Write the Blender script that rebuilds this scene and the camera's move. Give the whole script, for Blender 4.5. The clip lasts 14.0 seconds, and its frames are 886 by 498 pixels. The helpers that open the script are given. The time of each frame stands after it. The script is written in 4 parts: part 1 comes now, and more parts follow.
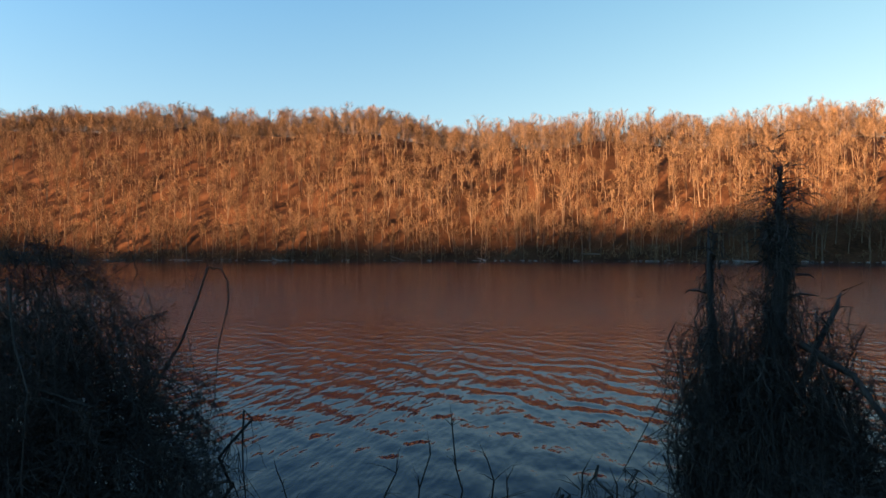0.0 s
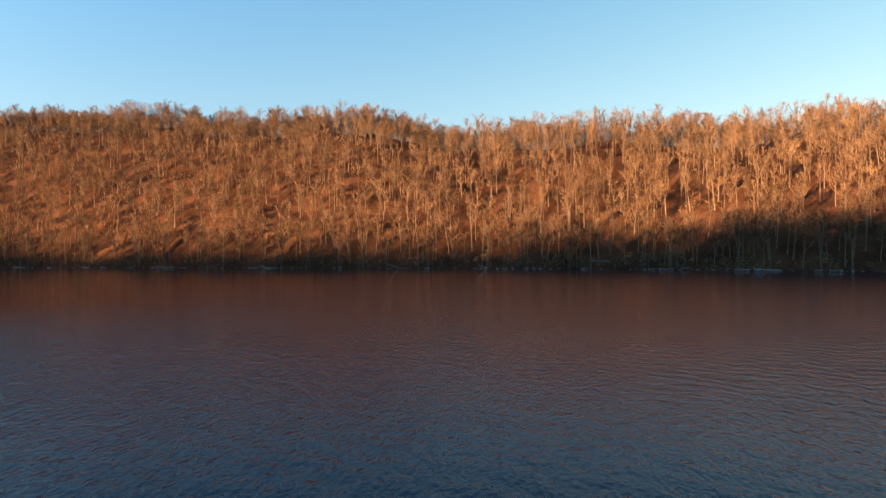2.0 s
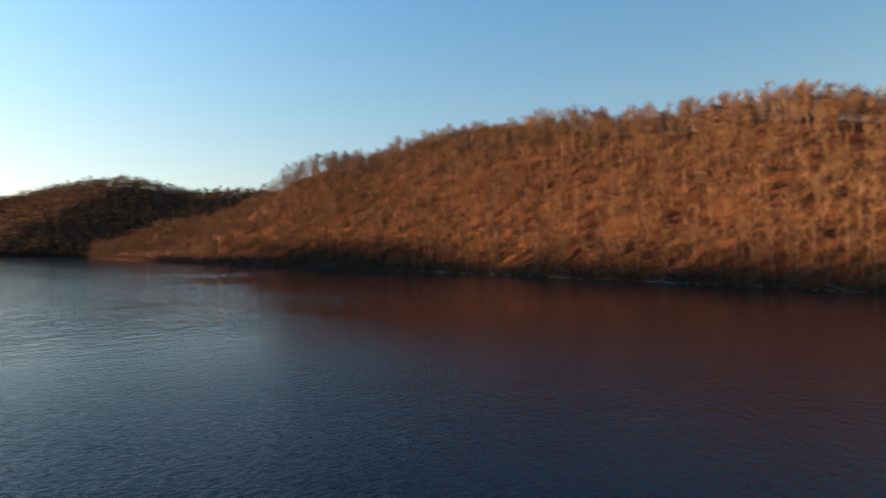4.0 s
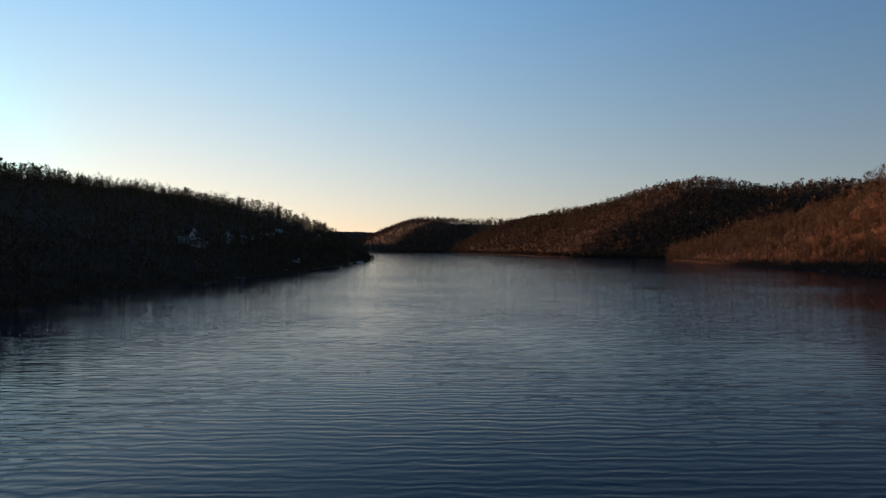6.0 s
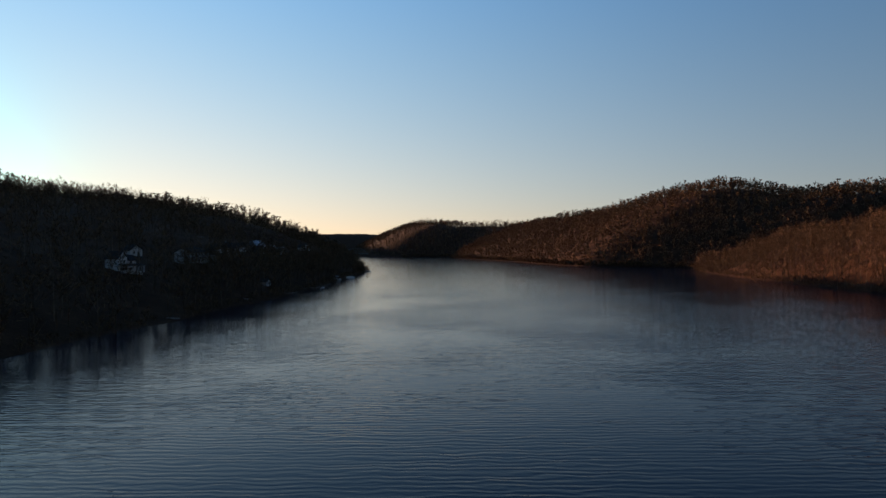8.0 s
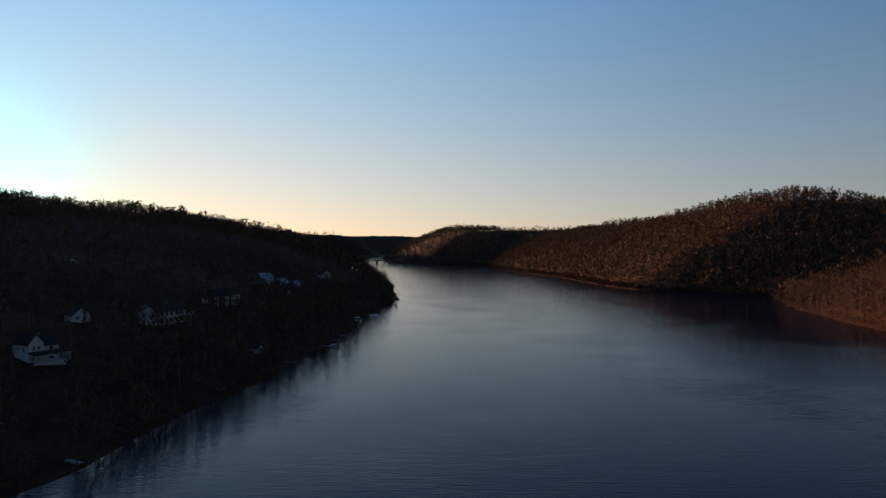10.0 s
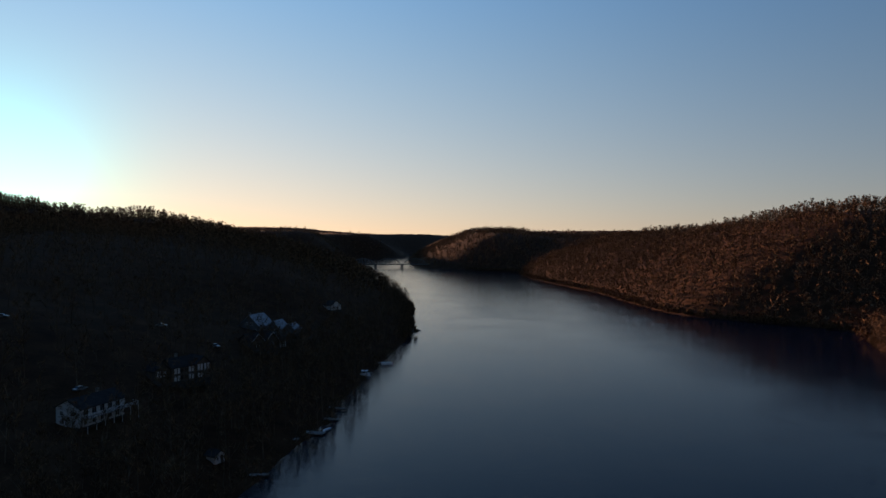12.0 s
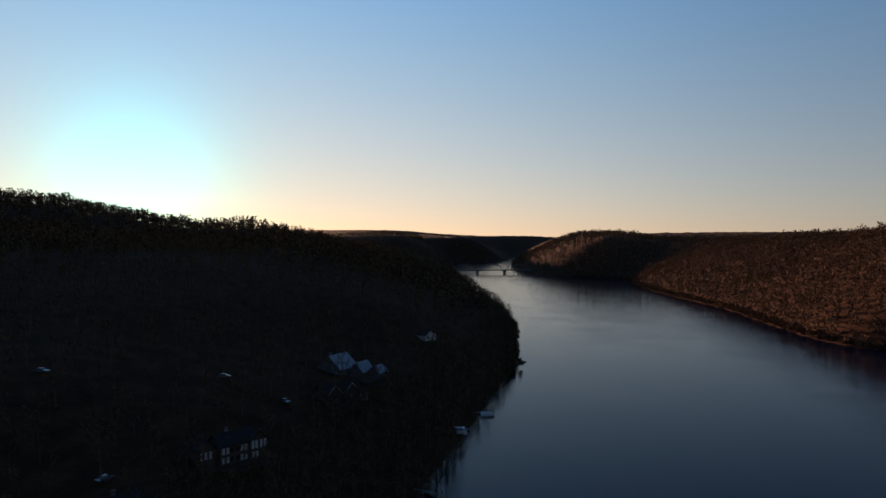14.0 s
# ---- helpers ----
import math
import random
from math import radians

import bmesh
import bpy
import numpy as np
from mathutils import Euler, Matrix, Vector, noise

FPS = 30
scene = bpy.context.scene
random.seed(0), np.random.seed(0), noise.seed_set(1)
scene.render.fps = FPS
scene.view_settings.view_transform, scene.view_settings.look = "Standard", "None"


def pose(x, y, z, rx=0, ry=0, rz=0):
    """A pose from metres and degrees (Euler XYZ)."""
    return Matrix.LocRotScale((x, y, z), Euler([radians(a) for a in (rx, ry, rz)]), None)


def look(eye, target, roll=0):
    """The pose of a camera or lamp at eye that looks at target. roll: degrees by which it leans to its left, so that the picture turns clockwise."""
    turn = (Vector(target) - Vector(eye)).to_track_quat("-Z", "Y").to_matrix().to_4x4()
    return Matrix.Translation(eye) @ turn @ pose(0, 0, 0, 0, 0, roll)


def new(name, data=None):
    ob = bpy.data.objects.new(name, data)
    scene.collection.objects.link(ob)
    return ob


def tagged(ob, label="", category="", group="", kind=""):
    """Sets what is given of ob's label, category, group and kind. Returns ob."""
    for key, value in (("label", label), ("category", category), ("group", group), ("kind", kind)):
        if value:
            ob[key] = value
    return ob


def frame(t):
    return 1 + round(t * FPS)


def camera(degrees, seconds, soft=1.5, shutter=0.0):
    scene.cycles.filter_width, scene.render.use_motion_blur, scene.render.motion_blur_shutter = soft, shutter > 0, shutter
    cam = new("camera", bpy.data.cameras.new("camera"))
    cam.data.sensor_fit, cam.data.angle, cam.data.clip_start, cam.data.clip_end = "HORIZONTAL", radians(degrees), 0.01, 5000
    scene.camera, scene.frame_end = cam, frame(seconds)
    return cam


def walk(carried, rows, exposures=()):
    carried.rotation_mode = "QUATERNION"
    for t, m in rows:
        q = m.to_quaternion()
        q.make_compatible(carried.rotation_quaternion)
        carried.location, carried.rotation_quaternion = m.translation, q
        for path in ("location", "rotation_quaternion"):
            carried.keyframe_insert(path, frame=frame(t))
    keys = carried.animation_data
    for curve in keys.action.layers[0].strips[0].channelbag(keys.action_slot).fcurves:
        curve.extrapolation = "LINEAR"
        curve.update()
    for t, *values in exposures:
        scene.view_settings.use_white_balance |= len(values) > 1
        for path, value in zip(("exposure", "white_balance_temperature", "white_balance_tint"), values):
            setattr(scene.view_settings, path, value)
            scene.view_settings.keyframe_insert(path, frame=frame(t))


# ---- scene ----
cam = camera(67.0, 14.0, shutter=0.12)
PATH = [
    # seconds, x, y, z, yaw, pitch, roll
    (0.0, -43.47, -49.83, 3.22, -81.00, 0.12, 0.21),
    (0.5, -41.74, -49.42, 3.26, -81.03, 0.10, 0.22),
    (1.0, -39.14, -48.92, 3.44, -81.09, 0.09, 0.23),
    (1.5, -35.46, -48.22, 4.34, -81.19, 0.10, 0.28),
    (2.0, -30.79, -47.28, 5.34, -81.29, 0.10, 0.36),
    (2.5, -25.08, -45.94, 6.12, -81.48, 0.16, 0.42),
    (3.0, -18.43, -44.85, 6.91, -81.58, 0.26, 0.39),
    (3.5, -11.31, -43.72, 7.63, -80.22, 0.16, 0.38),
    (3.7, -8.72, -43.25, 7.99, -68.16, 0.39, -0.10),
    (4.0, -5.05, -42.44, 8.60, -46.22, 0.11, -0.34),
    (4.2, -2.84, -41.69, 9.00, -32.60, 0.05, -0.28),
    (4.5, -0.90, -39.80, 9.40, -17.50, 0.00, -0.20),
    (4.8, 0.10, -36.20, 9.80, -8.00, 0.00, -0.10),
    (5.2, 0.50, -30.00, 10.50, -2.40, -0.05, 0.00),
    (5.7, 0.40, -19.60, 11.20, -0.50, -0.10, 0.10),
    (6.3, -0.09, -5.68, 12.22, -0.06, -0.12, 0.31),
    (6.5, 0.00, 0.00, 12.62, -0.00, -0.09, 0.25),
    (7.0, 0.17, 15.67, 13.95, 0.04, -0.08, 0.17),
    (7.5, 0.95, 32.64, 16.50, 0.07, -0.07, 0.28),
    (8.0, 1.81, 50.38, 19.92, 0.15, -0.05, 0.51),
    (8.2, 2.12, 57.59, 21.42, 0.25, -0.02, 0.65),
    (10.3, -0.99, 132.43, 43.37, 3.50, -0.13, 0.24),
    (10.5, -1.19, 139.06, 45.59, 3.51, -0.17, 0.11),
    (11.0, -1.57, 155.34, 51.12, 3.63, -0.39, 0.09),
    (11.5, -2.32, 170.90, 55.64, 4.30, -0.42, 0.07),
    (12.0, -3.56, 186.02, 60.03, 5.58, -0.48, 0.11),
    (12.5, -5.60, 200.14, 63.51, 8.02, -0.44, 0.17),
    (13.0, -7.31, 213.24, 66.70, 10.64, -0.43, 0.23),
    (13.5, -9.36, 225.16, 69.78, 12.86, -0.42, 0.43),
    (14.0, -11.64, 236.78, 72.22, 14.34, -0.44, 0.41),
]
EXPOSURES = [(0.0, 3.85, 6350, 10), (3.4, 3.85, 6350, 10), (4.2, 3.02, 6200, 14), (6.3, 2.12, 6000, 22), (8.2, 2.08, 6000, 22), (10.3, 1.95, 6000, 24), (14.0, 1.8, 6050, 26)]
walk(cam, [(t, pose(x, y, z, 90 + p, r, yaw)) for t, x, y, z, yaw, p, r in PATH], EXPOSURES)

# ---- light: a low evening sun beyond the ridge, and the clear sky ----
SUN_AZ, SUN_EL = 39.2, 5.2          # degrees to the left of +y, and above the horizon
world = bpy.data.worlds.new("evening_sky")
scene.world = world
world.use_nodes = True
wn = world.node_tree
sky = wn.nodes.new("ShaderNodeTexSky")
sky.sky_type = "NISHITA"
sky.sun_disc = False
sky.sun_elevation = radians(SUN_EL)
sky.sun_rotation = radians(360 - SUN_AZ)
sky.altitude = 200
sky.air_density, sky.dust_density, sky.ozone_density = 1.0, 0.15, 1.4
S = Vector((-math.sin(radians(SUN_AZ)) * math.cos(radians(SUN_EL)), math.cos(radians(SUN_AZ)) * math.cos(radians(SUN_EL)), math.sin(radians(SUN_EL))))


def sky_node(op, *values, kind="ShaderNodeMath"):
    n = wn.nodes.new(kind)
    n.operation = op
    for k, v in enumerate(values):
        if isinstance(v, bpy.types.NodeSocket):
            wn.links.new(v, n.inputs[k])
        else:
            n.inputs[k].default_value = v
    return n


# evening haze: a bright aureole round the sun, a warm horizon, deep blue overhead and away from the sun
view = wn.nodes.new("ShaderNodeTexCoord").outputs["Generated"]
nearness = sky_node("DOT_PRODUCT", view, tuple(S), kind="ShaderNodeVectorMath").outputs["Value"]
part_xyz = wn.nodes.new("ShaderNodeSeparateXYZ")
wn.links.new(view, part_xyz.inputs[0])
rise_up = sky_node("MINIMUM", sky_node("MAXIMUM", part_xyz.outputs[2], 0.0).outputs[0], 0.55).outputs[0]
haze = (-4.14, -4.03, -4.10)
for amount, tints in ((nearness, (0.73, 0.64, 0.52)), (sky_node("POWER", sky_node("ABSOLUTE", nearness).outputs[0], 2.0).outputs[0], (1.70, 1.31, 0.87)),
                      (sky_node("POWER", sky_node("MAXIMUM", nearness, 0.0).outputs[0], 100.0).outputs[0], (-0.45, 0.45, 0.6)),
                      (sky_node("POWER", sky_node("MAXIMUM", nearness, 0.0).outputs[0], 220.0).outputs[0], (0.1, 0.5, 0.5)),
                      (sky_node("POWER", sky_node("SUBTRACT", 1.0, rise_up).outputs[0], 16.0).outputs[0], (0.22, 0.0, -0.3)),
                      (rise_up, (-5.75, -2.40, -0.14)), (sky_node("MULTIPLY", rise_up, nearness).outputs[0], (0.33, 0.68, 1.26))):
    step_by = sky_node("SCALE", tints, kind="ShaderNodeVectorMath")
    wn.links.new(amount, step_by.inputs["Scale"])
    haze = sky_node("ADD", haze, step_by.outputs[0], kind="ShaderNodeVectorMath").outputs[0]
stops_of = wn.nodes.new("ShaderNodeSeparateXYZ")
wn.links.new(haze, stops_of.inputs[0])
glow = wn.nodes.new("ShaderNodeCombineXYZ")
for k in range(3):
    wn.links.new(sky_node("POWER", 2.0, stops_of.outputs[k]).outputs[0], glow.inputs[k])
clear = sky_node("SCALE", sky.outputs[0], kind="ShaderNodeVectorMath")
clear.inputs["Scale"].default_value = 0.007
hazy = sky_node("SCALE", glow.outputs[0], kind="ShaderNodeVectorMath")
hazy.inputs["Scale"].default_value = 0.88
wn.links.new(sky_node("ADD", clear.outputs[0], hazy.outputs[0], kind="ShaderNodeVectorMath").outputs[0], wn.nodes["Background"].inputs[0])
sun = new("sun", bpy.data.lights.new("sun", "SUN"))
sun.data.energy, sun.data.angle, sun.data.color = 3.5, radians(0.5), (1.0, 0.55, 0.27)
sun.matrix_world = look(S * 500, (0, 0, 0))


# ---- materials ----
def material(name, build, rough=0.8, metal=0.0, **kw):
    m = bpy.data.materials.new(name)
    m.use_nodes = True
    nt = m.node_tree
    b = nt.nodes["Principled BSDF"]
    b.inputs["Roughness"].default_value, b.inputs["Metallic"].default_value = rough, metal
    if rough > 0.8:
        b.inputs["Specular IOR Level"].default_value = 0.03      # fibrous, without sheen
    for k, v in kw.items():
        b.inputs[k].default_value = v
    build(nt, b)
    return m


def node(nt, kind, **values):
    n = nt.nodes.new(kind)
    for k, v in values.items():
        n.inputs[k].default_value = v
    return n


def noisy(colors, scale, scale2=None, bump=0.0, distance=0.05, stretch=(1, 1, 1), island=0.0):
    """A base colour that wanders between the given colours at two sizes, with fine relief."""
    def build(nt, b):
        co = nt.nodes.new("ShaderNodeTexCoord")
        mp = node(nt, "ShaderNodeMapping", Scale=stretch)
        nt.links.new(co.outputs["Object"], mp.inputs["Vector"])
        a = node(nt, "ShaderNodeTexNoise", Scale=scale, Detail=5.0, Roughness=0.6)
        c = node(nt, "ShaderNodeTexNoise", Scale=scale2 or scale * 9, Detail=3.0)
        for n in (a, c):
            nt.links.new(mp.outputs[0], n.inputs["Vector"])
        mix = nt.nodes.new("ShaderNodeMath")
        mix.operation = "MULTIPLY_ADD"
        mix.inputs[1].default_value = 0.45
        nt.links.new(c.outputs[0], mix.inputs[0])
        half = nt.nodes.new("ShaderNodeMath")
        half.operation = "MULTIPLY_ADD"
        half.inputs[1].default_value, half.inputs[2].default_value = 0.9, -0.18
        nt.links.new(a.outputs[0], half.inputs[0])
        nt.links.new(half.outputs[0], mix.inputs[2])
        last = mix
        if island:
            geo = nt.nodes.new("ShaderNodeNewGeometry")
            last = nt.nodes.new("ShaderNodeMath")
            last.operation = "MULTIPLY_ADD"
            last.inputs[1].default_value = island
            nt.links.new(geo.outputs["Random Per Island"], last.inputs[0])
            less = nt.nodes.new("ShaderNodeMath")
            less.operation = "ADD"
            less.inputs[1].default_value = -island / 2
            nt.links.new(mix.outputs[0], less.inputs[0])
            nt.links.new(less.outputs[0], last.inputs[2])
        ramp = nt.nodes.new("ShaderNodeValToRGB")
        e = ramp.color_ramp.elements
        while len(e) < len(colors):
            e.new(0.5)
        for i, col in enumerate(colors):
            e[i].position = 0.25 + 0.5 * i / max(1, len(colors) - 1)
            e[i].color = (*col, 1)
        nt.links.new(last.outputs[0], ramp.inputs[0])
        nt.links.new(ramp.outputs[0], b.inputs["Base Color"])
        if bump:
            bp = node(nt, "ShaderNodeBump", Strength=bump, Distance=distance)
            nt.links.new(c.outputs[0], bp.inputs["Height"])
            nt.links.new(bp.outputs[0], b.inputs["Normal"])
    return build


def water_look(nt, b):
    b.inputs["Base Color"].default_value = (0.0008, 0.0038, 0.013, 1)
    b.inputs["IOR"].default_value = 1.33
    b.inputs["Specular IOR Level"].default_value = 0.14      # well under water's usual 0.5, which darkens its reflections
    co = nt.nodes.new("ShaderNodeTexCoord")

    def math_node(op, *values):
        n = nt.nodes.new("ShaderNodeMath")
        n.operation = op
        for k, v in enumerate(values):
            if isinstance(v, (int, float)):
                n.inputs[k].default_value = v
            else:
                nt.links.new(v.outputs[0], n.inputs[k])
        return n

    def waves(angle, scale, stretch, amount, detail=2.0):
        mp = node(nt, "ShaderNodeMapping", Scale=stretch, Rotation=(0, 0, radians(angle)))
        nz = node(nt, "ShaderNodeTexNoise", Scale=scale, Detail=detail, Roughness=0.5)
        nt.links.new(co.outputs["Object"], mp.inputs["Vector"])
        nt.links.new(mp.outputs[0], nz.inputs["Vector"])
        return math_node("MULTIPLY", nz, amount)

    def crests(angle, length, height):
        """Long-crested waves, bent and broken by distortion."""
        mp = node(nt, "ShaderNodeMapping", Rotation=(0, 0, radians(angle)), Scale=(0.45, 1, 1))
        wv = node(nt, "ShaderNodeTexWave", Scale=0.314 / length, Distortion=7.0, Detail=2.0, **{"Detail Scale": 1.6})
        wv.wave_type, wv.bands_direction = "BANDS", "Y"
        nt.links.new(co.outputs["Object"], mp.inputs["Vector"])
        nt.links.new(mp.outputs[0], wv.inputs["Vector"])
        return math_node("MULTIPLY", wv, height)

    place = nt.nodes.new("ShaderNodeSeparateXYZ")
    nt.links.new(co.outputs["Object"], place.inputs[0])

    def across(axis, x0, x1, v0, v1):
        n = node(nt, "ShaderNodeMapRange", **{"From Min": x0, "From Max": x1, "To Min": v0, "To Max": v1})
        nt.links.new(place.outputs[axis], n.inputs[0])
        return n

    south = across(1, 30.0, -20.0, 0.0, 1.0)
    north = across(1, -20.0, 30.0, 0.0, 1.0)
    # short wind waves that swing round at the southern end, finer ripples across them, a slow heave
    open_lake = math_node("ADD", crests(2, 1.1, 0.02), waves(10, 1.5, (0.26, 1, 1), 0.03))
    by_bank = math_node("ADD", crests(106, 0.6, 0.012), waves(108, 3.0, (0.3, 1, 1), 0.042))
    chop = math_node("ADD", waves(-14, 3.3, (0.35, 1, 1), 0.011), math_node("ADD", math_node("MULTIPLY", open_lake, north), math_node("MULTIPLY", by_bank, south)))
    heave = waves(4, 0.45, (0.3, 1, 1), 0.03)
    # gusts and calm lanes
    gust = node(nt, "ShaderNodeTexNoise", Scale=0.028, Detail=3.0)
    nt.links.new(co.outputs["Object"], gust.inputs["Vector"])
    puff = node(nt, "ShaderNodeMapRange", **{"From Min": 0.35, "From Max": 0.65, "To Min": 0.5, "To Max": 1.25})
    nt.links.new(gust.outputs[0], puff.inputs[0])
    # fresher wind off the southern end: fine, steep ripples
    fresh = math_node("MULTIPLY", south, across(0, -30.0, -8.0, 0.1, 1.0))
    fine = math_node("ADD", waves(25, 6.5, (0.5, 1, 1), 0.034), waves(-30, 11.0, (0.6, 1, 1), 0.012))
    # the far reach lies still
    calm = across(1, 150.0, 450.0, 1.0, 0.45)
    level = math_node("MULTIPLY", calm, math_node("MULTIPLY_ADD", fine, fresh, math_node("MULTIPLY_ADD", chop, puff, heave)))
    nt.links.new(across(1, 40.0, 300.0, 0.03, 0.1).outputs[0], b.inputs["Roughness"])
    bp = node(nt, "ShaderNodeBump", Strength=1.0, Distance=1.0)
    nt.links.new(level.outputs[0], bp.inputs["Height"])
    nt.links.new(bp.outputs[0], b.inputs["Normal"])


WATER = material("lake_water", water_look, rough=0.015)
LITTER = material("leaf_litter", noisy([(0.015, 0.0075, 0.0043), (0.042, 0.019, 0.009), (0.076, 0.037, 0.018)], 0.12, 1.6, 0.6, 0.15), rough=0.95)
BARK = material("grey_bark", noisy([(0.045, 0.032, 0.022), (0.085, 0.06, 0.04), (0.15, 0.11, 0.075)], 0.6, 6.0, 0.4, 0.03, (1, 1, 0.25), 0.3), rough=0.9)
TWIG = material("bare_twigs", noisy([(0.024, 0.0135, 0.0075), (0.086, 0.051, 0.0275), (0.158, 0.103, 0.056)], 0.16, 2.0, 0, 0, (1, 1, 1), 0.6), rough=0.85)


# ---- plan of the lake ----
SHORE_WEST = [(-30, -300), (-34, -120), (-36, -75), (-37.3, -50), (-36, -20), (-45, 20), (-66, 75), (-85, 132), (-79, 190), (-72, 258), (-68, 300),
              (-66, 350), (-62, 400), (-64, 450), (-67, 500), (-67, 560), (-67, 632), (-79, 690), (-90, 790), (-120, 930), (-165, 1100),
              (-238, 1310), (-308, 1500), (-372, 1790), (-400, 1930), (-450, 2080), (-560, 2480), (-600, 2700), (-520, 2790), (-420, 2830), (-452, 3050), (-560, 3900)]
SHORE_EAST = [(-520, 3900), (-430, 3050), (-365, 2611), (-276, 2018), (-240, 1900), (-195, 1785), (-110, 1700), (-60, 1665), (10, 1620), (30, 1540), (15, 1450),
              (42, 1280), (70, 1150), (104, 1010), (112, 920), (122, 830), (135, 755), (178, 710), (225, 670), (222, 630), (198, 575),
              (190, 510), (183, 430), (179, 340), (180, 240), (186, 150), (180, 93), (170, 25), (158, -52), (146, -90), (120, -140), (95, -200), (60, -300)]
LAKE = np.array(SHORE_WEST + SHORE_EAST, float)


def smooth_line(p, n=3):
    """Rounds a closed line by cutting its corners."""
    for _ in range(n):
        q = np.roll(p, -1, axis=0)
        p = np.stack([0.75 * p + 0.25 * q, 0.25 * p + 0.75 * q], 1).reshape(-1, 2)
    return p


LAKE = smooth_line(LAKE, 2)


def shore_distance(x, y):
    """Metres to the shore line, positive on land."""
    p = np.stack([np.ravel(x), np.ravel(y)], 1)
    a, b = LAKE, np.roll(LAKE, -1, axis=0)
    best = np.full(len(p), 1e9)
    inside = np.zeros(len(p), bool)
    for (ax, ay), (bx, by) in zip(a, b):
        ex, ey = bx - ax, by - ay
        t = np.clip(((p[:, 0] - ax) * ex + (p[:, 1] - ay) * ey) / (ex * ex + ey * ey + 1e-9), 0, 1)
        best = np.minimum(best, np.hypot(p[:, 0] - ax - t * ex, p[:, 1] - ay - t * ey))
        cross = ((ay > p[:, 1]) != (by > p[:, 1]))
        if ay != by:
            cross &= p[:, 0] < (bx - ax) * (p[:, 1] - ay) / (by - ay) + ax
            inside ^= cross
    ragged = 1.3 * np.sin(p[:, 0] * 0.33 + p[:, 1] * 0.21) + 1.0 * np.sin(p[:, 0] * 0.12 - p[:, 1] * 0.43 + 1)
    return (np.where(inside, -best, best) + ragged * (np.abs(p[:, 0] + 38) > 12)).reshape(np.shape(x))


# crests: x, y, height of the ground, reach of the slope from the shore, first rise at the shore
# the sunny slope
EAST_SLOPE = [
    (240, -260, 1, 85, 4), (235, -130, 45, 80, 4), (246, -42, 46, 80, 4), (250, 60, 60, 80, 4), (255, 185, 67, 85, 4), (255, 325, 60, 80, 4),
    (250, 392, 34, 75, 4), (240, 500, 22, 60, 4), (215, 575, 5, 40, 3), (380, 250, 78, 90, 4), (330, 560, 21, 90, 4), (420, 0, 58, 90, 4),
]
# the hills across the bay
BAY_HILLS = [
    (336, 957, 93, 210, 2), (300, 1000, 85, 200, 2), (450, 800, 73, 210, 2), (230, 1180, 73, 190, 2), (220, 1500, 67, 170, 2), (250, 1973, 68, 180, 2),
    (-67, 2400, 93, 200, 2), (-120, 2080, 88, 190, 2), (700, 1200, 97, 200, 2),
]
# the ridge before the sun
WEST_RIDGE = [
    (-760, 1000, 135, 640, 8), (-760, 820, 128, 640, 8), (-620, 1120, 102, 480, 8), (-480, 1120, 98, 340, 8), (-510, 830, 79, 440, 8), (-500, 680, 78, 430, 8),
    (-410, 850, 78, 380, 8), (-420, 1500, 68, 200, 10), (-550, 1900, 69, 220, 10), (-500, 300, 83, 420, 8),
]
# the shaded shore
WEST_SHORE = [
    (-274, 830, 76, 260, 8), (-166, 707, 47, 110, 8), (-340, 910, 80, 300, 8), (-290, 960, 81, 260, 8), (-300, 1150, 61, 200, 8), (-250, 300, 76, 400, 8),
    (-300, 0, 79, 330, 10), (-150, -80, 69, 330, 4), (-160, 450, 92, 420, 8),
]
# far ridges
DISTANCE = [
    (-700, 2400, 100, 130, 10), (-660, 2850, 98, 150, 10), (-300, 3300, 100, 200, 10), (-810, 4200, 118, 400, 10), (-1600, 4300, 161, 400, 10), (0, 4300, 102, 400, 10), (200, 3000, 106, 400, 10),
]
CRESTS = np.array(EAST_SLOPE + BAY_HILLS + WEST_RIDGE + WEST_SHORE + DISTANCE, float)


def ground_height(x, y):
    x, y = np.asarray(x, float), np.asarray(y, float)
    d = shore_distance(x, y)
    num = np.zeros((3,) + x.shape)
    den = np.full(x.shape, 1e-12)
    for cx, cy, ch, cl, ca in CRESTS:
        s = 60 + 0.06 * max(0, abs(cy) - 600)
        w = 1 / (((x - cx) ** 2 + (y - cy) ** 2) / s ** 2 + 0.15) ** 2
        num += w * np.array([ch, cl, ca]).reshape((3,) + (1,) * x.ndim)
        den += w
    H, L, A = num / den
    dd = np.maximum(d - 4.5, 0) + 0.1 * np.clip(d, 0, 4.5)
    u = np.clip(dd / L, 0, 1)
    rise = A * (1 - np.exp(-dd / 42)) + (H - A) * u * (1.3 - 0.3 * u)
    # a flat bank where the flight begins
    bank = np.exp(-(((x + 44) / 14) ** 2 + ((y + 50) / 24) ** 2))
    rise = rise * (1 - bank) + bank * np.minimum(0.55, 0.12 * np.maximum(d, 0))
    wob = 2.2 * np.sin(x * 0.041 + 1.3) * np.sin(y * 0.033) + 1.1 * np.sin(x * 0.11 + y * 0.07) + 0.6 * np.sin(x * 0.23 - y * 0.19 + 2)
    rise = rise + wob * np.clip(d / 60, 0, 1)
    return np.where(d > 0, rise, np.maximum(-3.0, 0.3 * d))


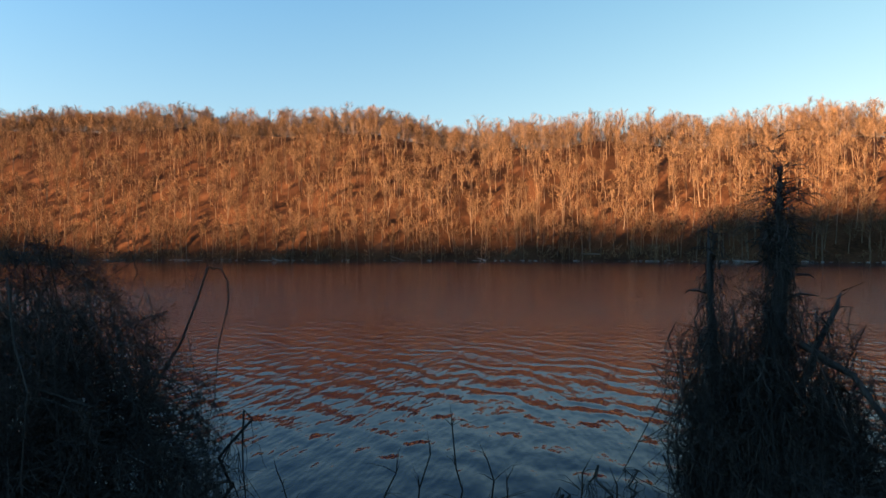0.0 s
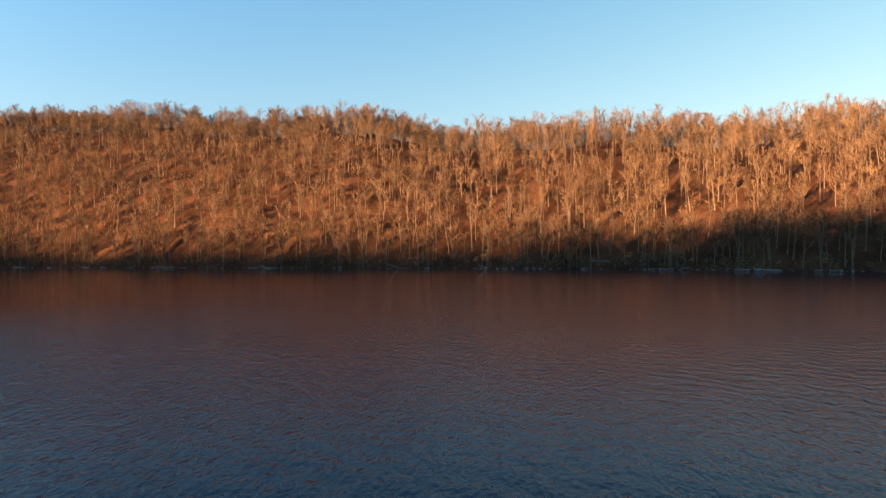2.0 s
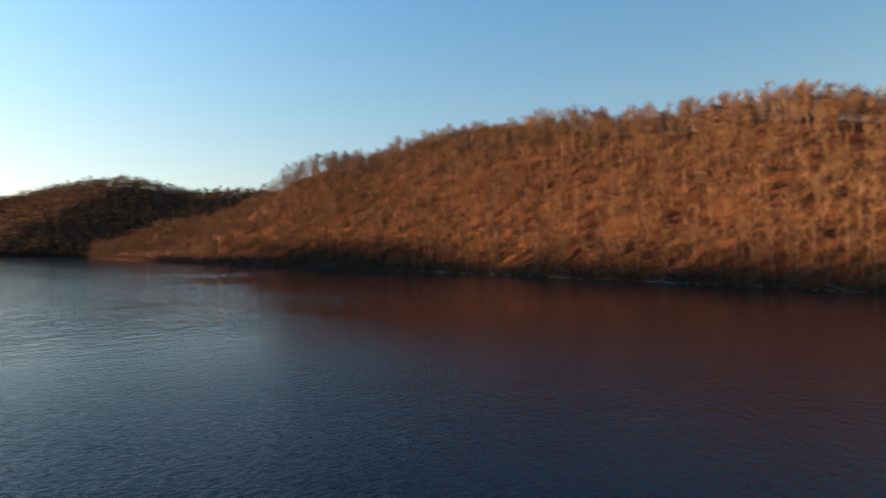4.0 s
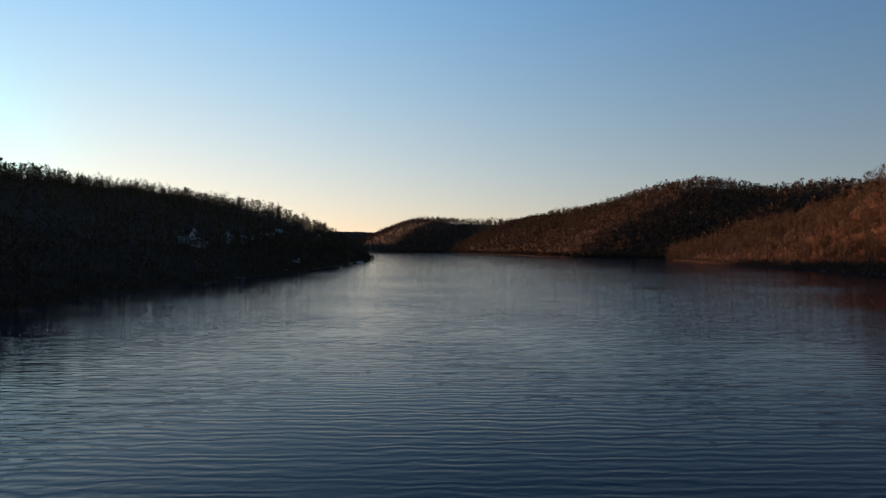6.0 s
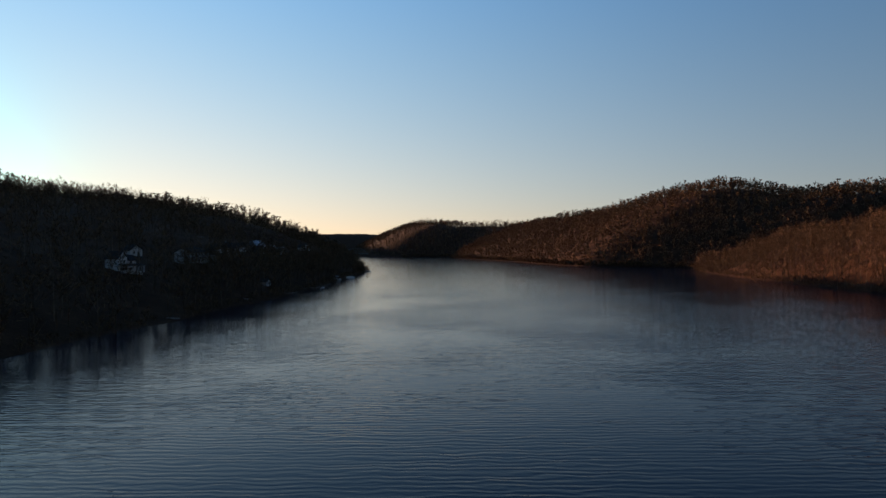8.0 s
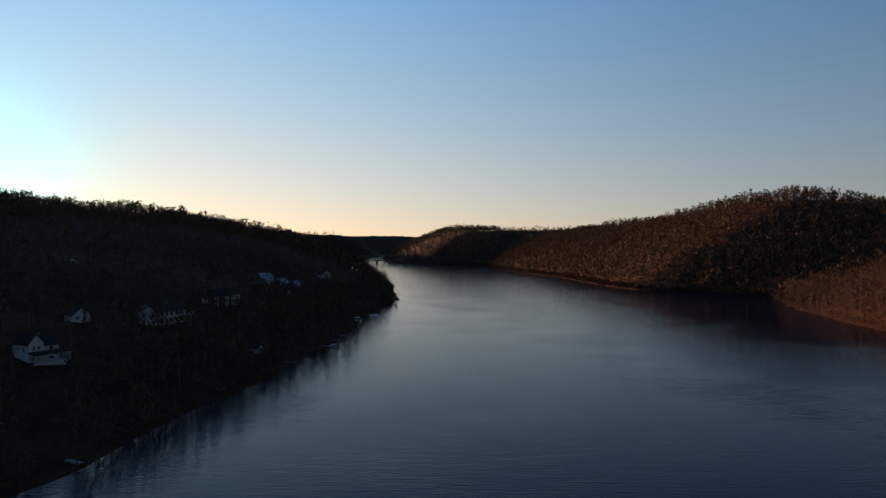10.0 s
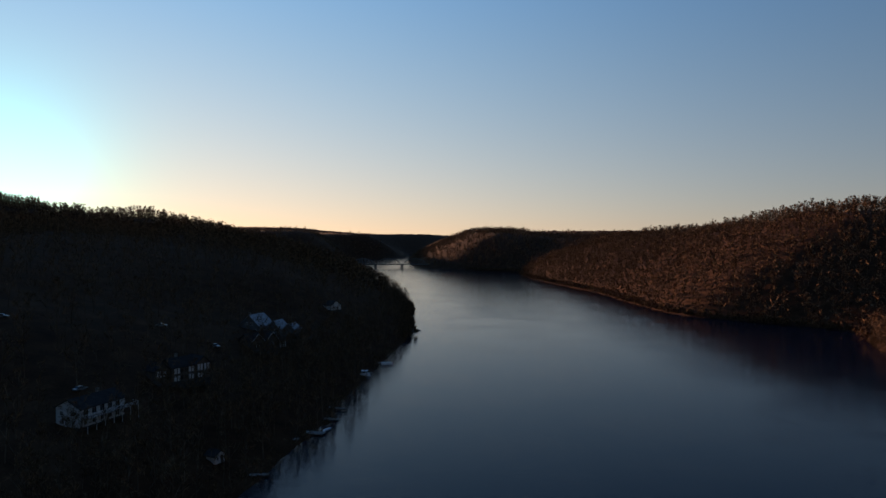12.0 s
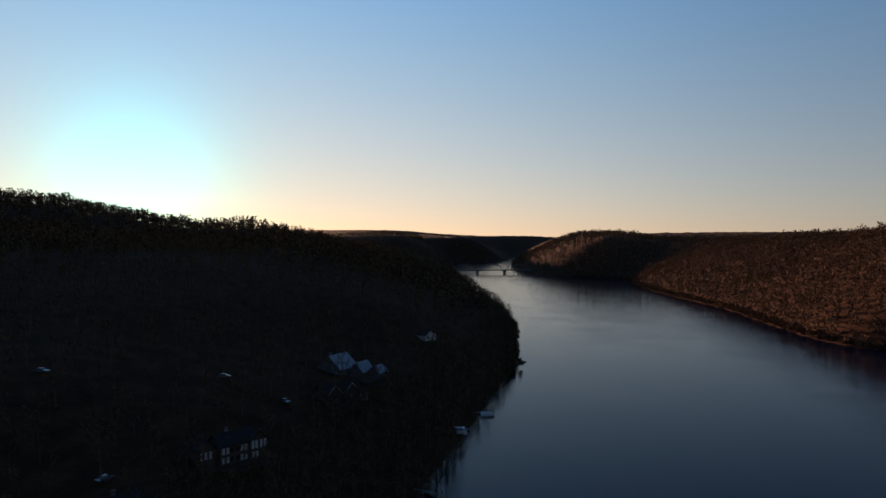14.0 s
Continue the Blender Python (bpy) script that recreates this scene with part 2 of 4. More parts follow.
def stops(*pieces):
    """Grid lines: (from, to, step) one after another."""
    out = []
    for a, b, s in pieces:
        out += list(np.arange(a, b, s))
    return np.array(out + [pieces[-1][1]], float)


def mesh_from(name, verts, tris, mats, index=None, smooth=False):
    me = bpy.data.meshes.new(name)
    verts, tris = np.asarray(verts, np.float32), np.asarray(tris, np.int32)
    k = tris.shape[1]
    me.vertices.add(len(verts))
    me.vertices.foreach_set("co", verts.ravel())
    me.loops.add(tris.size)
    me.loops.foreach_set("vertex_index", tris.ravel())
    me.polygons.add(len(tris))
    me.polygons.foreach_set("loop_start", np.arange(0, tris.size, k, dtype=np.int32))
    if index is not None:
        me.polygons.foreach_set("material_index", np.asarray(index, np.int32))
    me.polygons.foreach_set("use_smooth", np.full(len(tris), smooth))
    for m in mats:
        me.materials.append(m)
    me.update(calc_edges=True)
    me.validate()
    return me


gx = stops((-4900, -1500, 170), (-1500, -700, 50), (-700, -130, 16), (-130, -50, 7), (-50, -30, 1.5), (-30, 90, 12), (90, 330, 7), (330, 700, 25), (700, 1500, 60), (1500, 4900, 170))
gy = stops((-2400, -400, 150), (-400, -70, 14), (-70, -35, 2.5), (-35, 800, 8), (800, 1300, 14), (1300, 2300, 25), (2300, 3200, 60), (3200, 4900, 110))
GX, GY = np.meshgrid(gx, gy)
GZ = ground_height(GX, GY)
nx, ny = len(gx), len(gy)
ii = (np.arange(ny - 1)[:, None] * nx + np.arange(nx - 1)[None]).ravel()
ground = new("ground", mesh_from("ground", np.stack([GX, GY, GZ], -1).reshape(-1, 3), np.stack([ii, ii + 1, ii + nx + 1, ii + nx], 1), [LITTER], smooth=True))
tagged(ground, "wooded hillsides covered in brown fallen leaves", "ground", kind="structure")

water = new("water", mesh_from("water", [(-4800, -2300, 0), (4800, -2300, 0), (4800, 4800, 0), (-4800, 4800, 0)], [(0, 1, 2, 3)], [WATER]))
tagged(water, "dark rippled lake water reflecting sky and hills", "lake", kind="structure")


# ---- bare trees ----
def tube(pts, radii, sides):
    """A tapered tube along points; the last point closes to a tip."""
    pts = np.asarray(pts, float)
    n = len(pts)
    v, t = [], []
    for i, p in enumerate(pts):
        way = pts[min(i + 1, n - 1)] - pts[max(i - 1, 0)]
        way = way / (np.linalg.norm(way) + 1e-9)
        a = np.cross(way, (0.31, 0.94, 0.13))
        a /= np.linalg.norm(a) + 1e-9
        b = np.cross(way, a)
        if i == n - 1:
            v.append(p)
        else:
            for k in range(sides):
                g = 2 * math.pi * k / sides
                v.append(p + radii[i] * (math.cos(g) * a + math.sin(g) * b))
    for i in range(n - 2):
        for k in range(sides):
            a0, a1 = i * sides + k, i * sides + (k + 1) % sides
            t += [(a0, a1, a1 + sides), (a0, a1 + sides, a0 + sides)]
    base = (n - 2) * sides
    for k in range(sides):
        t.append((base + k, base + (k + 1) % sides, (n - 1) * sides))
    return np.array(v), np.array(t)


def blade(p, q, w, rng):
    """A twig: one slender triangle."""
    side = np.cross(q - p, rng.normal(size=3))
    side *= w / 2 / (np.linalg.norm(side) + 1e-9)
    return np.array([p - side, p + side, q]), np.array([(0, 1, 2)])


class Pile:
    """Collects pieces of mesh."""
    def __init__(self):
        self.v, self.t, self.n = [], [], 0

    def add(self, vt):
        self.v.append(vt[0])
        self.t.append(vt[1] + self.n)
        self.n += len(vt[0])

    def arrays(self):
        return np.concatenate(self.v), np.concatenate(self.t)


def rounded(v, height, spread):
    """Draws the tips in to a dome, as grown crowns have."""
    c = np.array([0, 0, 0.62 * height])
    half = np.array([spread * 0.98, spread * 0.98, 0.37 * height])
    q = (v - c) / half
    n = np.linalg.norm(q, axis=1)
    far = (v[:, 2] > c[2] - 0.1 * height) & (n > 0.86)
    k = np.where(far, (0.86 + 0.14 * np.tanh((n - 0.86) / 0.3)) / np.maximum(n, 1e-6), 1.0)
    return c + (v - c) * k[:, None]


def bare_tree_arrays(seed, height, spread, limbs, branches, twigs, sides, twig_width, start=0.42, tilts=(22, 66), lift=0.28, reach=(0.2, 0.46), dome=True):
    """Trunk with limbs, and the crown of branches and twigs, as two pairs of arrays."""
    rng = np.random.default_rng(seed)
    wood, crown = Pile(), Pile()
    lean = rng.normal(0, 0.03, 2)
    segs = 5 if sides > 4 else 3 if sides > 3 else 2
    zs = np.linspace(0, 1, segs)
    axis = np.stack([lean[0] * zs * height + rng.normal(0, 0.06, segs) * zs * 3, lean[1] * zs * height + rng.normal(0, 0.06, segs) * zs * 3, zs * height * 0.82 - 0.5 * (zs == 0)], 1)
    r0 = height * 0.0125
    wood.add(tube(axis, r0 * (1.05 - 0.85 * zs), sides))
    for i in range(limbs):
        f = start + (0.95 - start) * (i + rng.random()) / limbs
        p = np.array([np.interp(f, zs, axis[:, k]) for k in range(3)])
        az, tilt = rng.random() * 6.283, radians(rng.uniform(*tilts))
        ln = spread * rng.uniform(0.65, 1.1) * (1.05 - 0.3 * (f - start) / (1 - start))
        way = np.array([math.cos(az) * math.sin(tilt), math.sin(az) * math.sin(tilt), math.cos(tilt)])
        mid = p + way * ln * 0.5
        tip = p + way * ln + np.array([0, 0, 0.22 * ln])
        if sides > 3:
            wood.add(tube([p, mid, tip], [r0 * 0.42, r0 * 0.25, 0], 3))
        else:
            wood.add(blade(p, tip, r0 * 1.1, rng))
        for j in range(branches):
            g = rng.uniform(0.3, 1.0)
            q = p + (mid - p) * g * 2 if g < 0.5 else mid + (tip - mid) * (g - 0.5) * 2
            w2 = way + rng.normal(0, 0.6, 3) + np.array([0, 0, 0.2])
            e = q + w2 / np.linalg.norm(w2) * rng.uniform(0.28, 0.5) * ln
            crown.add(blade(q, e, twig_width * 1.25, rng))
            for k in range(twigs):
                a = q + (e - q) * rng.uniform(0.25 if dome else -0.4, 1)
                w3 = w2 + rng.normal(0, 0.8, 3) + np.array([0, 0, lift])
                crown.add(blade(a, a + w3 / np.linalg.norm(w3) * rng.uniform(*reach) * spread, twig_width, rng))
    (wv, wt), (cv, ct) = wood.arrays(), crown.arrays()
    if not dome:                                   # even, flat-topped crowns of a closed wood
        for v in (wv, cv):
            over = np.maximum(v[:, 2] / height - 0.78, 0)
            v[:, 2] -= height * (over - 0.17 * np.tanh(over / 0.17))
        return (wv, wt), (cv, ct)
    return (rounded(wv, height, spread), wt), (rounded(cv, height, spread), ct)


HOUSES = [(-109, 279, 10), (-112, 350, 13), (-109, 391, 12), (-117, 500, 12), (-110, 463, 10), (-113, 595, 9), (-80, 352, 5)]


def clearing(x, y):
    """Where houses stand, with thinned trees below them towards the lake."""
    m = np.zeros(np.shape(x), bool)
    chance = (np.sin(x * 12.9898 + y * 78.233) * 43758.5453) % 1
    for hx, hy, r in HOUSES:
        m |= (x - hx) ** 2 + (y - hy) ** 2 < (0.72 * r) ** 2
        m |= (np.abs(y - hy + 1.3 * (x - hx)) < r * 0.75) & (x > hx) & (x < -70) & (chance < (0.75 if hy == 279 else 0.1))
    return m


def spread_points(x0, x1, y0, y1, cell, seed, keep):
    """Plan positions on a shaken grid, where keep(x, y, d) holds."""
    rng = np.random.default_rng(seed)
    X, Y = np.meshgrid(np.arange(x0, x1, cell), np.arange(y0, y1, cell))
    X = X.ravel() + rng.uniform(-0.48, 0.48, X.size) * cell
    Y = Y.ravel() + rng.uniform(-0.48, 0.48, Y.size) * cell
    d = shore_distance(X, Y)
    m = keep(X, Y, d)
    X, Y, d = X[m], Y[m], d[m]
    return X, Y, ground_height(X, Y), d, rng


def forest(name, kinds, X, Y, Z, rng, label, size=(0.75, 1.2), trunk=0):
    """Many bare trees joined into one object, out of a few kinds."""
    pick = rng.integers(0, len(kinds), len(X))
    V, T, I, off = [], [], [], 0
    for k, (wood, crown) in enumerate(kinds):
        sel = np.where(pick == k)[0]
        v0 = np.concatenate([wood[0], crown[0]])
        t0 = np.concatenate([wood[1], crown[1] + len(wood[0])])
        i0 = np.concatenate([np.full(len(wood[1]), trunk), np.ones(len(crown[1]))])
        n = len(sel)
        if not n:
            continue
        g, s = rng.random(n) * 6.283, rng.uniform(size[0], size[1], n)
        h = s * rng.uniform(0.88, 1.15, n)
        c, sn = np.cos(g) * s, np.sin(g) * s
        vx = c[:, None] * v0[None, :, 0] - sn[:, None] * v0[None, :, 1] + X[sel, None]
        vy = sn[:, None] * v0[None, :, 0] + c[:, None] * v0[None, :, 1] + Y[sel, None]
        vz = h[:, None] * v0[None, :, 2] + Z[sel, None]
        V.append(np.stack([vx, vy, vz], -1).reshape(-1, 3))
        T.append((t0[None] + (np.arange(n) * len(v0))[:, None, None]).reshape(-1, 3) + off)
        I.append(np.tile(i0, n))
        off += n * len(v0)
    ob = new(name, mesh_from(name, np.concatenate(V), np.concatenate(T), [BARK, TWIG], np.concatenate(I)))
    tagged(ob, label, "woods", kind="stuff")
    return ob


# near: whole trees with parts; middle and far: joined woods
MID = [bare_tree_arrays(20 + i, 14.0, 4.0, 11, 4, 7, 4, 0.068, start=(0.28, 0.35, 0.42)[i % 3], tilts=(12, 56), lift=0.7, reach=(0.25, 0.6), dome=False) for i in range(7)]
CREST = [bare_tree_arrays(30 + i, 13.0, 4.0, 11, 4, 8, 4, 0.07, start=0.12, tilts=(12, 52), lift=0.8, reach=(0.25, 0.6), dome=False) for i in range(5)]
LOW = [bare_tree_arrays(40 + i, 14.0, 4.4, 7, 4, 5, 3, 0.13, start=0.2) for i in range(6)]
RIDGE = [bare_tree_arrays(140 + i, 14.0, 6.0, 7, 3, 2, 3, 1.2, start=0.0) for i in range(5)]
FAR = [bare_tree_arrays(60 + i, 14.0, 5.2, 6, 3, 2, 3, 0.95, start=0.1) for i in range(6)]

X, Y, Z, d, rng = spread_points(100, 300, -215, 330, 4.9, 3, lambda x, y, d: (d > 9) & (d < 102) & (x > 90) & (np.sin(x * 0.13 + 2 * np.sin(y * 0.05)) * np.sin(y * 0.11 + x * 0.03) > -0.72))
forest("wooded_slope", MID, X, Y, Z, rng, "dense leafless woods on a sunlit slope above the shore", (0.7, 1.12))
X, Y, Z, d, rng = spread_points(150, 330, -215, 330, 5.0, 13, lambda x, y, d: (d >= 98) & (d < 121) & (x > 150))
forest("crest_woods", CREST, X, Y, Z, rng, "leafless woods along the crest of the sunlit slope", (0.85, 1.1))
X, Y, Z, d, rng = spread_points(150, 380, -215, 330, 6.0, 14, lambda x, y, d: (d >= 121) & (d < 152) & (x > 150))
forest("crest_woods", LOW, X, Y, Z, rng, "leafless woods on the level ground behind the crest", (0.8, 1.05))
X, Y, Z, d, rng = spread_points(150, 330, 330, 640, 5.4, 4, lambda x, y, d: (d > 1.5) & (d < 110) & (x > 120))
forest("wooded_slope", LOW, X, Y, Z, rng, "leafless woods running down to a low headland")
X, Y, Z, d, rng = spread_points(-330, -50, 60, 720, 10.2, 5, lambda x, y, d: (d > 25) & (x < -60) & ~clearing(x, y))
forest("shaded_woods", LOW, X, Y, Z, rng, "dark leafless woods on the shaded hillside")
X, Y, Z, d, rng = spread_points(-112, -72, 285, 560, 5.6, 25, lambda x, y, d: (d > 12) & (x > -106 + 8 * np.sin(y * 0.05)) & ~clearing(x, y))
forest("shaded_woods", LOW, X, Y, Z, rng, "dark leafless trees between the houses and the lake", (0.6, 0.95))
X, Y, Z, d, rng = spread_points(-960, -60, 150, 1240, 14.2, 15, lambda x, y, d: (d > 25) & ((x < -330) | (y > 720)))
forest("ridge_woods", RIDGE, X, Y, Z, rng, "dark leafless woods along the ridge before the sun", (1.0, 1.35), trunk=1)
X, Y, Z, d, rng = spread_points(-160, -50, 80, 1000, 6.3, 6, lambda x, y, d: (d > 1.5) & (d <= 25) & (x < -40) & ~clearing(x, y))
forest("shore_woods", LOW, X, Y, Z, rng, "dark leafless trees along the shaded shore")
X, Y, Z, d, rng = spread_points(10, 560, 640, 1560, 8.8, 7, lambda x, y, d: (d > 1.0) & (d < 290))
forest("far_woods", FAR, X, Y, Z, rng, "leafless woods on the hill across the bay", trunk=1)
X, Y, Z, d, rng = spread_points(300, 920, 560, 1500, 20, 26, lambda x, y, d: (d >= 285) | (x > 556))
forest("far_woods", RIDGE, X, Y, Z, rng, "leafless woods on the high ground behind the bay", (0.85, 1.15), trunk=1)
X, Y, Z, d, rng = spread_points(-400, 420, 1560, 2600, 14.5, 23, lambda x, y, d: (d > 1.5) & (x > 20 - 0.15 * y) & (d < 330))
forest("distant_woods", FAR, X, Y, Z, rng, "distant leafless woods behind the bay", (0.9, 1.4), trunk=1)
X, Y, Z, d, rng = spread_points(-900, -100, 1240, 2900, 24, 8, lambda x, y, d: (d > 1.5) & (x < -0.19 * y + 40))
forest("distant_woods", RIDGE, X, Y, Z, rng, "distant leafless woods beyond the bridge", trunk=1)


BRUSHY = [bare_tree_arrays(90 + i, 3.6, 1.9, 7, 3, 3, 3, 0.12, start=0.04) for i in range(5)]
X, Y, Z, d, rng = spread_points(-160, 240, -210, 1000, 2.6, 21, lambda x, y, d: (d > -0.8) & (d < 4.5) & ((x < -60) & (y > 90) | (x > 60) & (y < 640)) & ~((x < 0) & clearing(x, y)))
forest("shore_brush", BRUSHY, X, Y, Z, rng, "low leafless brush hanging over the waterline", (0.5, 1.4))


X, Y, Z, d, rng = spread_points(150, 330, -215, 330, 4.2, 24, lambda x, y, d: (d > 84) & (d < 112) & (x > 150))
forest("crest_brush", BRUSHY, X, Y, Z, rng, "leafless undergrowth along the crest of the slope", (1.5, 2.7))
X, Y, Z, d, rng = spread_points(-120, 240, 600, 1760, 3.0, 22, lambda x, y, d: (d > -0.6) & (d < 7) & (x > -100))
forest("shore_brush", [bare_tree_arrays(110 + i, 5.0, 2.6, 6, 3, 2, 3, 1.2, start=0.02) for i in range(4)], X, Y, Z, rng, "leafless brush along the shore of the bay", (0.6, 1.4))


# ---- single trees along the sunny shore ----
def part(name, arrays, mat, parent, label="", smooth=False):
    """One mesh object under a thing or a part."""
    me = arrays if isinstance(arrays, bpy.types.Mesh) else mesh_from(name, arrays[0], arrays[1], [mat], smooth=smooth)
    ob = new(name, me)
    ob.parent = parent
    if label:
        tagged(ob, label)
    return ob


def thing(name, m, label, category, group=""):
    ob = new(name)
    ob.matrix_world = m
    return tagged(ob, label, category, group)


NEAR = []
for i in range(6):
    wood, crown = bare_tree_arrays(80 + i, 14.5, 3.6, 12, 4, 8, 6, 0.065, start=0.32 + 0.05 * (i % 3), tilts=(14, 54), lift=0.6, reach=(0.25, 0.6), dome=False)
    NEAR.append((mesh_from("trunk", wood[0], wood[1], [BARK], smooth=True), mesh_from("crown", crown[0], crown[1], [TWIG])))
X, Y, Z, d, rng = spread_points(100, 220, -200, 330, 4.2, 11, lambda x, y, d: (d > 1.0) & (d <= 9.5) & (x > 90))
for k in rng.permutation(len(X))[:290]:
    t = thing("bare_tree", pose(X[k], Y[k], Z[k], rng.normal(0, 2.5), rng.normal(0, 2.5), rng.uniform(0, 360)), "tall leafless tree with pale trunk on the far bank", "tree", "trees on the far bank")
    t.scale = [rng.uniform(0.7, 1.12)] * 3
    w, c = NEAR[rng.integers(0, len(NEAR))]
    part("trunk", w, None, t)
    part("crown", c, None, t)


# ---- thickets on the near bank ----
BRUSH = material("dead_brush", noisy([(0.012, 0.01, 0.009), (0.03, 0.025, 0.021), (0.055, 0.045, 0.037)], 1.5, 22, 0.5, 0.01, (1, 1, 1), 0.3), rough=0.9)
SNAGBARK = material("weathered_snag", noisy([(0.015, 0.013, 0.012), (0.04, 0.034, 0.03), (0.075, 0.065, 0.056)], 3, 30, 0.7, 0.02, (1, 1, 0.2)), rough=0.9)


def near_bank(fwd, right):
    """A place on the bank, by metres ahead and to the right of where the flight begins."""
    return -43.5 + 0.988 * fwd + 0.156 * right, -49.8 + 0.156 * fwd - 0.988 * right


def bend(p, q, lift, n, rng, shake=0.04):
    """A curved stem from p to q that arches by lift."""
    t = np.linspace(0, 1, n)[:, None]
    line = p + (q - p) * t
    line[:, 2] += (4 * t * (1 - t))[:, 0] * lift
    ln = np.linalg.norm(q - p)
    line[1:-1] += rng.normal(0, shake * ln, (n - 2, 3))
    return line


def thicket(name, label, where, rx, ry, height, stems, twigs, seed, hang=0.5, upright=0.0, arches=14):
    """A mound of arching, drooping dead stems with fine twigs all over."""
    rng = np.random.default_rng(seed)
    x, y = near_bank(*where)
    z = max(-0.12, land(x, y))
    base = thing(name, pose(x, y, z - 0.1), label, "shrub")
    canes, vines, fine = Pile(), Pile(), Pile()
    ends = []
    for i in range(stems):
        g = rng.random() * 6.283
        rad = math.sqrt(rng.random())
        foot = np.array([math.cos(g) * rx * 0.6 * rad, math.sin(g) * ry * 0.6 * rad, 0])
        g2 = g + rng.normal(0, 0.5)
        up = rng.random() ** 0.55
        r = math.sqrt(max(0.0, 1 - (up * 0.96) ** 2)) * rng.uniform(0.7, 0.98)
        tip = np.array([math.cos(g2) * rx * r, math.sin(g2) * ry * r, height * up])
        if rng.random() < upright:
            tip[:2] = foot[:2] + rng.normal(0, 0.12, 2)
        line = bend(foot, tip, rng.uniform(0.1, 0.4) * height * (1 - up * 0.8), 6, rng, 0.12)
        out = np.array([math.cos(g2), math.sin(g2), 0])
        droop = rng.uniform(0.05, 0.45) * (rng.random() < 0.55) + 0.02
        line = np.concatenate([line, [tip + out * droop * 0.5 + (0, 0, -droop * 0.25), tip + out * droop * 0.75 + (0, 0, -droop)]])
        canes.add(tube(line, np.linspace(0.015, 0.002, 8) * rng.uniform(0.4, 1.0) ** 1.5, 3))
        ends.append(line)
        if rng.random() < hang:
            drop = tip + out * rng.uniform(0, 0.25) + np.array([0, 0, -rng.uniform(0.3, 0.75) * (tip[2] + 0.2)])
            line = bend(tip - (tip - foot) * 0.15, drop, rng.uniform(0.05, 0.25), 7, rng, 0.05)
            vines.add(tube(line, np.linspace(0.006, 0.002, 7), 3))
            ends.append(line)
    for i in range(twigs):
        line = ends[rng.integers(0, len(ends))]
        k = rng.integers(1, len(line) - 1)
        a = line[k] + (line[k + 1] - line[k]) * rng.random()
        way = 0.5 * (line[k + 1] - line[k]) / (np.linalg.norm(line[k + 1] - line[k]) + 1e-9) + rng.normal(0, 0.9, 3)
        way = way / np.linalg.norm(way) * rng.uniform(0.06, 0.2)
        b = a + way
        c = b + way * 0.8 + rng.normal(0, 0.05, 3)
        w = rng.uniform(0.004, 0.009)
        fine.add(blade(a, b + (b - a) * 0.1, w, rng))
        fine.add(blade(b, c, w * 0.8, rng))
    loops = Pile()
    for i in range(arches):
        g = rng.random() * 6.283
        out = np.array([math.cos(g) * rx, math.sin(g) * ry, 0])
        foot = out * rng.uniform(0.1, 0.6)
        peak = out * rng.uniform(0.5, 0.95) + np.array([0, 0, height * rng.uniform(0.55, 1.0)])
        end = out * rng.uniform(0.8, 1.03) + np.array([0, 0, height * rng.uniform(0.1, 0.55)])
        t = np.linspace(0, 1, 12)[:, None]
        line = (1 - t) ** 2 * foot + 2 * t * (1 - t) * (2 * peak - (foot + end) / 2) + t * t * end
        line[1:-1] += rng.normal(0, 0.06, (10, 3))
        loops.add(tube(line, np.linspace(0.022, 0.004, 12) * rng.uniform(0.5, 1.1), 5))
        for k in range(14):
            a = line[rng.integers(4, 11)]
            q = a + np.array([rng.normal(0, 0.12), rng.normal(0, 0.12), -rng.uniform(0.05, 0.6)])
            loops.add(tube(bend(a, q, 0.03, 5, rng, 0.08), [0.005, 0.004, 0.003, 0.003, 0.0], 3))
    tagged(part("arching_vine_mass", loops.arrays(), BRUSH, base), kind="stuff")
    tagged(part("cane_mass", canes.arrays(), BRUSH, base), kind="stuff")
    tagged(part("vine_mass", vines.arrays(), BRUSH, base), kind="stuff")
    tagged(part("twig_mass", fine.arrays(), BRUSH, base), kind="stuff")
    return base


def land(x, y):
    return float(ground_height(np.array([float(x)]), np.array([float(y)]))[0])


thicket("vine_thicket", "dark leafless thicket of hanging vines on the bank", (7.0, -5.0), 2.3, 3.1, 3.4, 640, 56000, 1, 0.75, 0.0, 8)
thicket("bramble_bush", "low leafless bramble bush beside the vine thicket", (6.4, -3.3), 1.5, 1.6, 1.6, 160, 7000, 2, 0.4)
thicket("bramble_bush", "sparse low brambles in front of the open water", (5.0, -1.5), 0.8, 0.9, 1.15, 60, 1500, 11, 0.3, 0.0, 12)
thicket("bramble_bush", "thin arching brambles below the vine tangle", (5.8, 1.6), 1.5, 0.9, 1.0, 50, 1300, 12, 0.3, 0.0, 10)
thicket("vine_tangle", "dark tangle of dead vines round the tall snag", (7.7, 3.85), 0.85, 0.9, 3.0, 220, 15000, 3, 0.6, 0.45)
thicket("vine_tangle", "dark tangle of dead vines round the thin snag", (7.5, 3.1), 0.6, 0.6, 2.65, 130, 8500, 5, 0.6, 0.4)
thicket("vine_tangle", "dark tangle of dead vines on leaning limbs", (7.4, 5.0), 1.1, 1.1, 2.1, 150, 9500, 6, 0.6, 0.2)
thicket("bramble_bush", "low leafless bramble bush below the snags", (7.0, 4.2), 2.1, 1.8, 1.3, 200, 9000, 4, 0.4)


